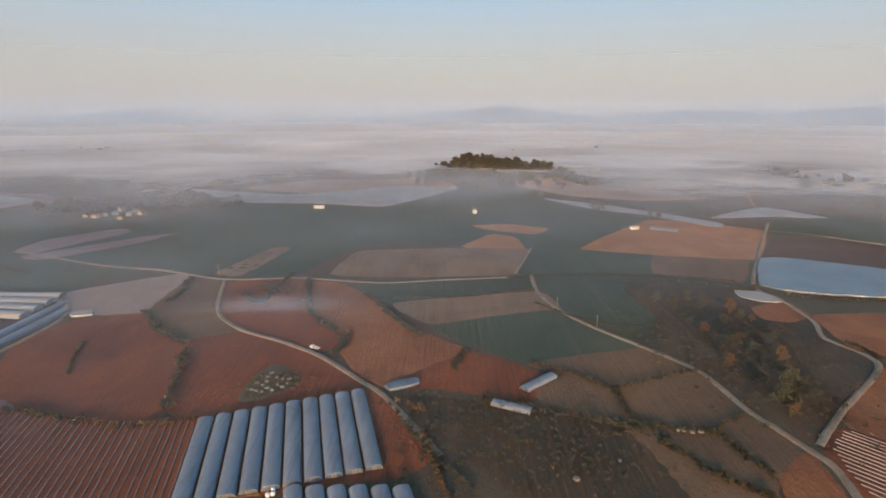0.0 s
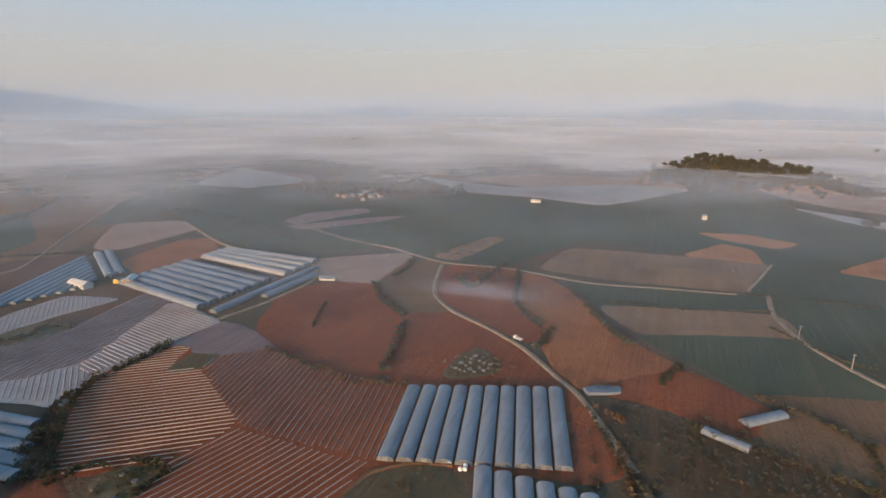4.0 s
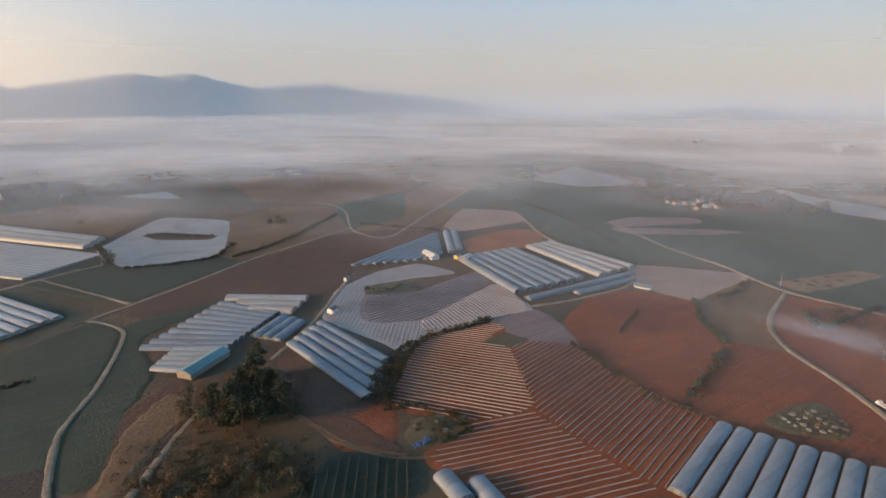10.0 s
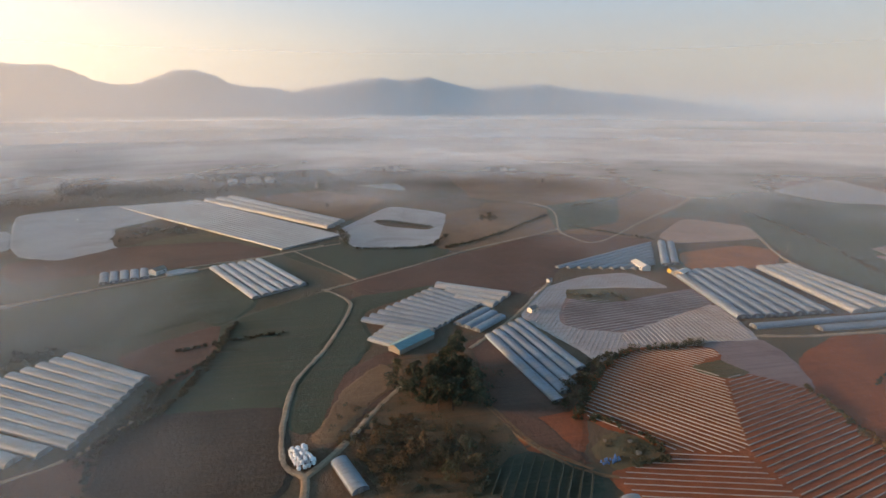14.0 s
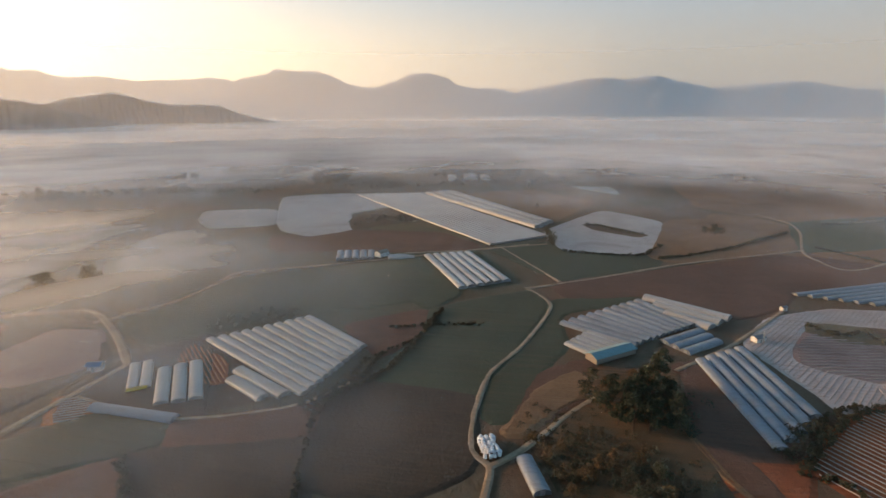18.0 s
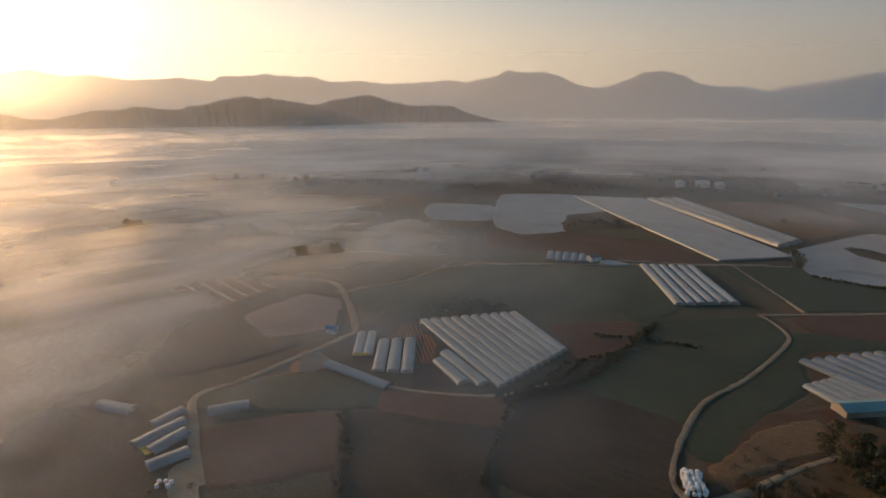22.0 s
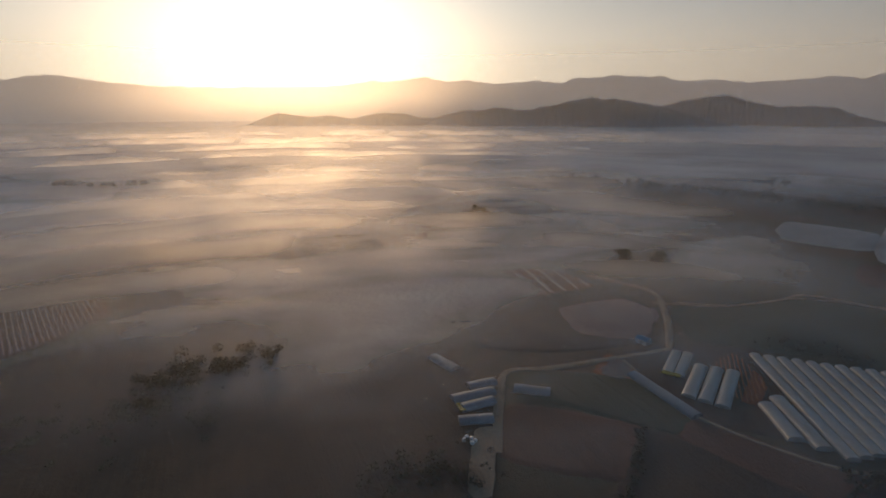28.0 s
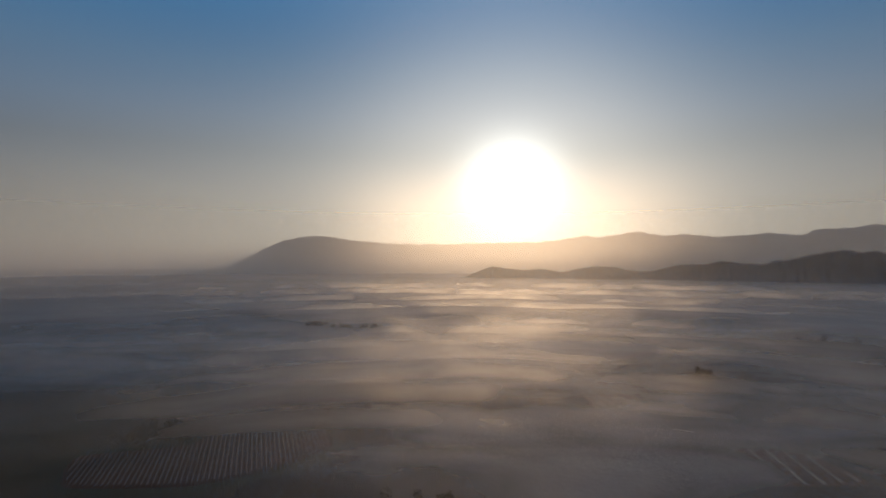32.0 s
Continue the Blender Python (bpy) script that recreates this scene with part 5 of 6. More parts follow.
hedge("dark ditch bushes", [(75.7, 218.2), (97.1, 227.5), (120, 237.1)], BUSH, 1.0)
hedge("dark ditch bushes", [(77.2, 192.2), (84.8, 173), (91.8, 160.2), (104.4, 147.6)], BUSH, 1.2)
hedge("dark ditch bushes beside the track", [(100.9, 183.5), (122.1, 197.2)], BUSH, 1.1)
hedge("dark ditch bushes", [(103.4, 184.2), (107.2, 169.4), (111.8, 158.5)], BUSH, 1.2)
hedge("bushes below the scrub slope", [(18.1, 206.4), (40.8, 200.7), (57.5, 193.6), (73.4, 187.5)], BUSH, 1.6)
hedge("dark hedge beside the mulch field", [(-179.4, 92.7), (-194.6, 104), (-215.4, 122.4), (-228.6, 140.9), (-229.8, 161.5), (-231.5, 186.9)], BUSH, 2.0)
hedge("dark hedge at the ends of the tunnels", [(-187.2, 89.1), (-199.2, 98.4), (-212.7, 111.2)], BUSH, 2.4)
hedge("dark shrubs round the grassy mound", [(-177.1, 92.1), (-173.8, 102.7), (-159.2, 112.1), (-147.8, 111.3), (-146.7, 98.1)], BUSH, 1.3)
hedge("row of rust coloured shrubs beside the tunnel", [(-183.7, 1.3), (-173, 7.4), (-158.5, 12.7)], AUTUMN, 1.9)
hedge("shrubs along the field edge", [(-214.2, -72.2), (-235.7, -65), (-273.6, -59), (-306.6, -55.2)], BUSH, 1.3)
hedge("shrubs along the brown field", [(-185.1, -90), (-197.7, -83.6), (-214.2, -72.2)], BUSH, 1.2)
hedge("dark shrubs along the field edge", [(-143.1, -138.7), (-128.1, -124.8), (-108.9, -108.6)], BUSH, 1.2)
hedge("shrubs beside the greenhouse block", [(-188.8, -93.9), (-209, -82.9), (-235.2, -79.8)], BUSH, 1.3)
hedge("bushes round the white netting field", [(-465.2, 21.5), (-458.8, 48.2), (-461.8, 84.6), (-498.5, 107.3)], BUSH, 1.4)
hedge("bushes at the corner of the netting", [(-537.9, 8.7), (-506, 11.7), (-477.2, 14)], BUSH, 2.6)
hedge("bushes in the grassy island", [(-323.1, 154.2), (-309.9, 161.4), (-315.6, 177.7), (-302.8, 183.8)], BUSH, 1.6)
hedge("bushes in the netting island", [(-575.9, 50.2), (-571, 62.8), (-549.2, 80.8), (-536.8, 97.2)], BUSH, 1.8)
hedge("dark hedge beside the track", [(-274.7, -77.8), (-282.9, -54.4), (-287.4, -29.6)], BUSH, 1.0)
hedge("dark windbreak along the far embankment", [(-670.6, -485.9), (-728.4, -354.7), (-791, -244.1), (-827.9, -129.2), (-870.5, -13.2)], FOREST, 5.0, 7.0, 22, 1.0)
hedge("dark windbreak beside the reservoir", [(-884.1, -13.6), (-975.5, 111.9), (-1027, 250.4)], FOREST, 4.0, 6.0, 22, 1.0)
hedge("hedge by the red field", [(-113.1, 395.6), (-117.1, 330.5), (-132.7, 350)], BUSH, 1.6)
hedge("hedge along the crop field", [(-453.3, 96.8), (-485.8, 151.6), (-560.1, 234.9)], BUSH, 1.5)
hedge("dark hedge beside the brown field", [(-611, 287), (-658.1, 370), (-761.6, 492.3)], BUSH, 1.6)
hedge("bushes on the far bank", [(128.2, 362.2), (164.4, 374), (195.2, 362.5), (217.9, 360.7)], BUSH, 2.0)
hedge("bushes at the pond bank", [(230.3, 348.9), (253, 337.7), (283.5, 334.3)], BUSH, 1.6)
hedge("reeds and bushes beside the track", [(214.1, 268.1), (216.8, 256), (214.8, 246.1)], BUSH, 1.2)
hedge("dark field edge in the green fields", [(-299.5, -57), (-264.3, -61), (-240.7, -74.4), (-217.8, -75.8)], BUSH, 1.0)
hedge("dark field edge", [(-137.8, -72.8), (-166.9, -81.8), (-185.9, -85.3), (-205, -82.8)], BUSH, 0.9)
hedge("low hedge across the green field", [(-31.1, 335.2), (11.9, 337.7), (62.1, 353.7)], BUSH, 0.8)
hedge("low hedge between green fields", [(51.6, 385.6), (104.1, 386.9), (161.5, 388.4), (209.9, 377.4)], BUSH, 0.8)
hedge("dark ditch in the green field", [(58.3, 327.2), (85.5, 295.1), (111.6, 289.9), (129.1, 301)], BUSH, 0.7)
hedge("far field hedge", [(-504.6, 236.2), (-438.3, 289.8)], BUSH, 1.3)
hedge("far field hedge", [(-550.6, 481.6), (-409.8, 433.7), (-311.1, 395.6)], BUSH, 1.3)

field("crop_field", GREEN, "hazy green strip beyond the reservoir track", [(368.5, 595.4), (445.3, 608.5), (472.4, 571.4), (412.3, 494.7), (368.9, 522.7), (330.5, 532.7)])
field("fallow_field", DARKSOIL, "dark brown field behind the reservoir", [(321.5, 508.2), (369.1, 499.1), (395.5, 473.3), (333.1, 393.8), (297.9, 430.0), (266.9, 438.7)])
road("farm_track", 3.5, [(332.0, 543.1), (368.9, 522.7), (405.4, 485.9)])
road("farm_track", 3.5, [(506.4, 938.5), (433.6, 774.6), (383.3, 658.1)])
hedge("short dark ridge of weeds in the red field", [(-192.8, 271.4), (-185.8, 252.9), (-176.6, 234.4)], BUSH, 0.5)
hedge("dark trees along the net fields", [(200.9, 753.4), (206.7, 706.7), (235.1, 689.7), (248.1, 665.4)], FOREST, 2.4, 5.0)
hedge("weedy rim of the mulch fields", [(-228.5, 133.3), (-217.7, 115.9), (-189.6, 99.9), (-181.2, 95.9)], BUSH, 1.0)

# ---- trees ----
PINES = [tree(s, h, r, PINE, "pine_tree", "dark green pine with a ragged crown in the grove", 76, 0.55) for s, h, r in ((3, 14, 4.2), (5, 11, 3.6), (8, 16.5, 4.4))]
BROADS = [tree(s, h, r, m, "tree", lab, 30, 0.45) for s, h, r, m, lab in (
    (11, 8.5, 3.8, AUTUMN, "rust coloured autumn tree among the scrub"), (12, 9.0, 4.2, OAK, "olive green broadleaf tree"), (14, 6.5, 3.2, AUTUMN, "small yellowing tree in the grove"), (17, 7.5, 3.6, BUSH, "dark bare-looking tree with a round crown"))]


def plant(kind, spot, scale=1.0, group="", turn=None):
    x, y = spot
    ob = copy_thing(kind, pose(x, y, height(x, y), 0, 0, (x * 37 + y * 17) % 360 if turn is None else turn) @ Matrix.Diagonal((scale, scale, scale, 1)))
    return tagged(ob, "", "", group)


for i, spot in enumerate(((-205.9, 29.8), (-197.5, 33.8), (-194.8, 39.0), (-193.8, 44.8), (-195.9, 51.5), (-202.3, 57.0), (-210.5, 38.0),
                          (-209.4, 45.0), (-210.5, 52.8), (-217.5, 32.9), (-220.2, 43.2), (-222.9, 51.2), (-219.1, 56.6), (-232.2, 49.9), (-236.3, 56.5))):
    plant(PINES[i % 3], spot, 0.72 + 0.11 * (i % 4), "pines in the grove")
for i, spot in enumerate(((-204.0, 41.7), (-203.0, 36.4), (-200.7, 45.7), (-210.3, 27.2), (-224.9, 32.1), (-217.2, 23.0), (-230.0, 26.8), (-213.4, 57.8), (-195.2, 56.2), (-233.1, 44.1), (-228.2, 57.4))):
    plant(BROADS[(0, 2, 0, 1, 2, 3, 1, 3, 1, 0, 3)[i]], spot, 0.8 + 0.1 * (i % 3), "autumn trees in the grove")
for i, spot in enumerate(((-168.6, 23.7), (-171.0, 29.0), (-162.8, 33.6), (-158.6, 38.5), (-164.5, 42.6), (-162.4, 19.2), (-159.7, 28.4), (-153.0, 33.8), (-154.6, 43.2), (-176.4, 12.2), (-152.4, 14.6))):
    plant(BROADS[(0, 0, 3, 3, 1, 2, 3, 1, 3, 0, 2)[i]], spot, 0.7 + 0.12 * (i % 3), "trees on the slope")
for i, spot in enumerate(((-267.1, -528.4), (-273.7, -520.9), (-267.1, -517.4), (-295.0, -326.7), (-298.1, -323.9), (-317.2, -310.5), (-319.9, -307.9))):
    plant(BROADS[(1, 3, 1, 3, 1, 3, 1)[i]], spot, (1.9 if i < 3 else 1.25) + 0.15 * (i % 2), "lone trees in the mist")
for i, spot in enumerate(((187.2, 672.2), (190.5, 663.5), (197.4, 670.9), (237.1, 616.7), (242.8, 606.1), (137.4, 771.5), (-842.9, 329.9), (-820.3, 334.4), (-553.0, 167.1), (-543.2, 169.8), (-548.9, 157.0), (-539.5, 163.1), (-669.4, -3.0))):
    plant(BROADS[(3, 1, 3, 1)[i % 4]], spot, 0.8 + 0.15 * (i % 3), "field trees")
for i, spot in enumerate(((127.9, 338.9), (136.3, 331.6), (143.1, 321.6), (173.9, 312.6), (175.8, 303.3), (161.3, 294.2), (144.0, 281.5), (151.6, 262.9), (156.6, 256.0), (178.7, 274.1), (165.1, 246.2), (151.9, 217.9), (154.9, 212.8), (141.4, 197.0), (155.1, 205.7), (140.8, 203.6), (143.7, 223.1), (137.0, 240.0), (156.6, 332.4), (161.0, 322.1), (180.1, 298.9))):
    plant(BROADS[(3, 1, 3, 0, 1, 3, 2)[i % 7]], spot, 0.65 + 0.14 * (i % 4), "trees in the scrub land")
for k in (*PINES, *BROADS):
    for c in (*k.children_recursive, k):
        bpy.data.objects.remove(c)


def scatter(name, label, points, sigma, count, material, size, leaf, seed=1, density=24):
    """Woods or scrub with no countable plants, strewn round a plan line."""
    rng = random.Random(seed)
    line = curve(points, 4.0) if len(points) > 1 else [Vector(points[0])]
    spots = []
    for _ in range(count):
        q = rng.choice(line)
        spots.append((q.x + rng.gauss(0, sigma), q.y + rng.gauss(0, sigma)))
    return shrubs(name, label, spots, material, size, density * 3 if size > 2.5 else density, leaf * 1.25, "woods" if size > 2.5 else "scrub")


scatter("woods", "dark wooded hill rising from the mist", [(-18.2, 932.6), (62.0, 909.7), (137.5, 912.1), (190.1, 915.2)], 26, 190, FOREST, 4.2, 1.0, 21)
scatter("woods", "dark pines on the top of the misty hill", [(-10, 958), (40, 972), (100, 960), (160, 945), (215, 930)], 22, 190, FOREST, 3.6, 1.0, 64)
scatter("woods", "dark woods behind the village", [(-459.9, 656.1), (-423.1, 693.4), (-357.9, 708.4), (-281.2, 674.2)], 16, 150, FOREST, 4.2, 1.0, 22)
scatter("woods", "misty belt of trees", [(-1750.3, -129.2), (-1778.8, 73.2), (-1658.6, 213.6)], 40, 60, FOREST, 7, 1.8, 23)
scatter("woods", "misty trees beside the farm", [(-941.3, -184.7), (-959.7, -139.1), (-970.5, -36.9)], 10, 42, FOREST, 4, 1.1, 24)
scatter("woods", "clump of trees in the mist", [(-845.5, -354.1), (-854.0, -321.4)], 9, 26, FOREST, 5, 1.2, 25)
scatter("woods", "trees above the mist", [(-907.7, -360.1), (-912.0, -341.5)], 10, 18, FOREST, 4.5, 1.1, 26)
scatter("woods", "distant belt of woods in the mist", [(-1713.9, 733.7), (-1602.8, 883.5), (-1368.1, 946.1)], 45, 60, FOREST, 8, 1.9, 27)
scatter("woods", "dark wood in the far mist", [(185.8, 1386.4), (300.4, 1462.9), (389.8, 1406.6)], 30, 90, FOREST, 8, 1.6, 28)
scatter("woods", "faint woods far in the mist", [(-760.9, 1540.9), (-517.7, 1518.0)], 40, 40, FOREST, 8, 1.8, 29)
scatter("woods", "faint trees far in the mist", [(-869.1, 1308.2), (-746.9, 1304.7)], 20, 24, FOREST, 6, 1.5, 30)
scatter("woods", "trees along a far bank", [(-1095.4, -542.1), (-1142.0, -467.0), (-1184.3, -394.7)], 30, 70, FOREST, 6, 1.5, 31)
scatter("woods", "trees in the mist beside the nets", [(-834.1, -353.3), (-878.2, -326.9)], 12, 26, FOREST, 5, 1.3, 32)
scatter("woods", "misty hedgerow across the plain", [(-532.5, -768.1), (-609.5, -627.2), (-711.1, -516.3)], 16, 70, FOREST, 4, 1.2, 33)
scatter("woods", "dark strip of wood on the mist", [(888.7, -2870.7), (664.1, -2848.6)], 30, 40, FOREST, 10, 2.4, 34)
scatter("woods", "dark strip of wood in the golden mist", [(539.2, -2848.8), (259.7, -2924.1)], 30, 46, FOREST, 10, 2.4, 35)
scatter("woods", "round trees on the far field edge", [(206.4, -966.3), (170.0, -959.2)], 8, 20, FOREST, 5, 1.2, 36)
scatter("woods", "round trees beyond the dark field", [(138.7, -926.0), (83.9, -916.4)], 8, 26, FOREST, 4.5, 1.2, 37)
scatter("woods", "dark trees at the edge of the striped slope", [(30.2, -240.7), (15.1, -258.4), (-11.0, -251.7)], 8, 34, BUSH, 3.2, 0.6, 38)
scatter("woods", "dark wood on the near slope", [(192.0, -364.7), (175.9, -373.8), (156.8, -383.2)], 8, 40, BUSH, 3.2, 0.6, 39)
scatter("woods", "dark scrubby trees below the misty field", [(77.6, -233.2), (39.2, -228.7), (5.1, -231.3)], 12, 60, BUSH, 2.2, 0.5, 40)
scatter("woods", "trees beside the farm buildings", [(-1094.8, 84.5), (-1027.4, 161.9), (-1075.6, 260.7)], 12, 46, FOREST, 4, 1.1, 41)
scatter("woods", "dark hedgerow trees in the mist", [(-896.4, 838.8), (-876.6, 887.5), (-766.9, 931.2)], 14, 30, FOREST, 5, 1.3, 42)
scatter("woods", "far trees on the right bank", [(448.1, 951.0), (576.5, 1024.4), (634.7, 880.6)], 30, 60, FOREST, 5, 1.4, 43)
FAR_WOODS = ((((-1004.6, 978.7), (-949.7, 1016.4)), 5), (((-849.1, 972.3), (-778.0, 956.9)), 4.5), (((-937.9, 1423.0), (-781.7, 1378.6)), 8), (((-878.9, 1869.5), (-664.5, 1866.8)), 9), (((624.3, 1804.2), (738.0, 1843.3)), 8), (((542.2, 1178.5), (611.5, 1172.5)), 5),
             (((-1389.6, -189.9), (-1392.1, -146.3)), 6), (((-1865.3, -153.7), (-2054.6, -31.7), (-2122.8, 116.9)), 8), (((-2559.6, 201.4), (-2315.9, 603.8)), 9), (((-1451.2, 455.6), (-1420.5, 485.8)), 6), (((-1791.9, 737.9), (-1558.3, 886.3)), 8), (((-1253.7, 584.9), (-1205.1, 662.4)), 5),
             (((-884.1, 915.9), (-817.0, 985.9)), 5), (((-991.5, 1270.9), (-982.4, 1517.9)), 7), (((-995.2, 959.5), (-960.0, 976.3)), 5), (((-803.2, -677.5), (-828.4, -585.6)), 4.5), (((-1271.9, -591.7), (-1303.3, -553.4)), 6), (((-1305.8, -532.1), (-1367.3, -457.1)), 7),
             (((-1782.1, -159.7), (-2268.9, 175.7)), 8), (((-2379.8, 206.5), (-2517.4, 568.2)), 8), (((-1417.6, 433.7), (-1420.5, 484.8)), 5), (((-1594.9, 631.7), (-1597.3, 867.2)), 6), (((-1827.1, -1006.4), (-2020.9, -900.4)), 8), (((-1380.0, -1031.2), (-1762.7, -929.5)), 8), (((-938.9, -1028.9), (-1166.9, -1023.4)), 6))
for i, (line, size) in enumerate(FAR_WOODS):
    scatter("woods", ("faint belt of trees in the morning mist", "dim clump of trees standing in the mist", "grey hedgerow trees across the misty plain")[i % 3], line, size * 2.5, int(size * 7), FOREST, size * 0.92, size * 0.24, 70 + i, 14)
scatter("scrub", "dark undergrowth of the grove", [(-211.5, 41.0), (-227.4, 55.1), (-196.8, 53.1)], 6, 60, PINE, 2.2, 0.4, 60)
scatter("scrub", "dark undergrowth below the grove", [(-162.3, 18.7), (-176.3, 33.2), (-173.2, 49.5), (-151.4, 44.8)], 6, 70, BUSH, 1.8, 0.36, 61)
scatter("scrub", "rusty undergrowth of the grove", [(-168.8, 3.1), (-191.8, 23.5), (-176.4, 41.7)], 4, 40, AUTUMN, 1.0, 0.25, 62)
scatter("scrub", "dark scrub bushes over the near slope", [(-5.2, 187.9), (25.0, 184.1), (46.2, 173.4), (60.5, 160.7)], 18, 260, BUSH, 1.0, 0.24, 44, 20)
scatter("scrub", "dry rust coloured bushes on the near slope", [(3.6, 193.7), (29.9, 173.5), (57.3, 176.7), (63.3, 152.1)], 18, 110, AUTUMN, 0.7, 0.2, 45, 16)
scatter("scrub", "dark thorn scrub between the tracks", [(137.2, 307.0), (154.2, 273.9), (158.7, 240.0), (148.9, 203.5)], 20, 300, BUSH, 1.5, 0.3, 46, 22)
scatter("scrub", "rusty grass tufts between the tracks", [(132.3, 259.3), (156.8, 246.2), (150.0, 212.9)], 22, 150, AUTUMN, 0.8, 0.22, 47, 14)
scatter("scrub", "low bushes below the grove", [(-199.1, 15.7), (-176.6, 18.4), (-155.5, 27.8)], 9, 120, BUSH, 1.1, 0.25, 48, 20)
scatter("scrub", "dark bushes in the red field", [(-124.1, 371.5), (-111.1, 363.6), (-118.2, 344.0)], 6, 40, BUSH, 1.4, 0.3, 49)
scatter("scrub", "bushes on the grassy island", [(-84.6, 219.3), (-79.0, 229.6), (-69.5, 225.9)], 5, 34, AUTUMN, 0.8, 0.22, 50)
scatter("scrub", "dark shrubs on the mound between nets", [(-543.3, -187.8), (-582.7, -169.5), (-569.0, -135.3)], 9, 50, BUSH, 1.8, 0.4, 51)
scatter("scrub", "bushes on the grassy mound", [(-157.9, 103.1), (-152.3, 105.8)], 4, 30, BUSH, 0.9, 0.22, 52)
scatter("scrub", "yellow shrubs on the round mound", [(-74.7, 132.6), (-68.9, 141.4), (-60.4, 140.6)], 4, 30, AUTUMN, 0.7, 0.2, 53)
scatter("scrub", "rough vegetation beside the misty farm road", [(-46.6, -149.9), (-62.6, -151.2), (-64.7, -139.2)], 8, 80, BUSH, 1.3, 0.3, 54)
scatter("scrub", "dark bushes in the misty fields", [(-355.1, -303.1), (-367.0, -282.3), (-370.5, -255.5)], 8, 40, BUSH, 2.2, 0.45, 55)
scatter("scrub", "bushes beside the greenhouse yard", [(-266.7, -172.7), (-277.4, -158.9), (-287.3, -144.2)], 6, 30, BUSH, 1.5, 0.35, 56)

# ---- houses and sheds ----
def gable(w, l, h, ridge, over=0.4):
    """Walls and a pitched roof of one small house, centred on its floor."""
    walls = box(-w / 2, w / 2, -l / 2, l / 2, -0.8, h)
    gv = [(-w / 2, y, h) for y in (-l / 2, l / 2)] + [(w / 2, y, h) for y in (-l / 2, l / 2)] + [(0, y, h + ridge) for y in (-l / 2, l / 2)]
    gf = [(0, 2, 4), (1, 5, 3)]
    return joined(walls, (gv, gf))


def roof_side(w, l, h, ridge, side, over=0.45, thick=0.14):
    dx = w / 2 + over
    drop = ridge * over / (w / 2)
    v = []
    for dz in (0.02, 0.02 + thick):
        v += [(0, -l / 2 - over, h + ridge + dz), (side * dx, -l / 2 - over, h - drop + dz), (side * dx, l / 2 + over, h - drop + dz), (0, l / 2 + over, h + ridge + dz)]
    f = [(0, 1, 2, 3), (7, 6, 5, 4), (0, 4, 5, 1), (1, 5, 6, 2), (2, 6, 7, 3), (3, 7, 4, 0)]
    return v, f


def house(spot, heading, w, l, h, ridge, wall, roof, label, group="", name="house", openings=True):
    x, y = spot
    ob = thing(name, x, y, height(x, y) + 0.35, label, name.replace("_", " "), group, heading)
    body = part("wall", *gable(w, l, h, ridge), wall, ob)
    part("roof", *roof_side(w, l, h, ridge, -1), roof, ob)
    part("roof", *roof_side(w, l, h, ridge, 1), roof, ob)
    if openings:
        for sgn in (-1, 1):
            n = max(1, int(l / 4))
            for k in range(n):
                yy = -l / 2 + l * (k + 0.5) / n
                if k == 0 and sgn == 1:
                    part("door", *box(sgn * w / 2 - 0.04, sgn * w / 2 + 0.08, yy - 0.5, yy + 0.5, -0.3, 2.0), STEEL, ob, "grey door")
                else:
                    win = part("window", *box(sgn * w / 2 - 0.04, sgn * w / 2 + 0.05, yy - 0.7, yy + 0.7, 0.9, 2.1), WHITE, ob)
                    part("pane", *box(sgn * w / 2 + sgn * 0.06 - 0.02, sgn * w / 2 + sgn * 0.06 + 0.02, yy - 0.6, yy + 0.6, 1.0, 2.0), GLASS, win)
    return ob


RED_ROOF = simple("red_brown_roof", (0.22, 0.09, 0.06), 0.8)
CREAM = simple("cream_wall", (0.27, 0.22, 0.175), 0.85)
PLASTER = simple("grey_plaster", (0.3, 0.275, 0.25), 0.9)
BLUE_ROOF = simple("blue_sheet_roof", (0.1, 0.22, 0.36), 0.5)
for i, spot in enumerate(((-412.8, 622.0), (-397.9, 617.0), (-387.1, 637.5), (-392.3, 660.8), (-362.0, 602.0), (-363.3, 627.3), (-371.1, 651.1), (-353.5, 633.6), (-393.7, 627.2))):
    house(spot, 20 + 47 * i, 5.0 + 0.7 * (i % 3), 6.5 + 1.5 * (i % 2), 2.4 + 0.6 * (i % 2), 1.4, (CREAM, PLASTER)[i % 2], (ROOF, RED_ROOF, BLUE_ROOF)[i % 3], ("cream walled village house with pitched roof", "white village house with pitched roof")[i % 2], "village houses")
for i, spot in enumerate(((-1004.9, 330.6), (-1009.8, 348.4), (-1021.1, 387.8), (-1028.6, 404.0))):
    house(spot, 75, 12, 26, 5, 2.4, WHITE, (ROOF, CREAM)[i % 2], "long white farm building in the far plain", "far farm buildings")
for i, spot in enumerate(((-903.2, -146.0), (-916.7, -119.7), (-918.1, -91.7), (-1097.1, 2.5), (-1119.2, 28.9), (-1113.6, 54.8), (-1137.1, 22.1), (-1132.8, 54.6), (-925.3, -114.5))):
    house(spot, 100, 14, 40, 4, 2.2, WHITE, BEIGE_FILM, "low white nursery shed at the edge of the mist", "nursery sheds", "shed", False)
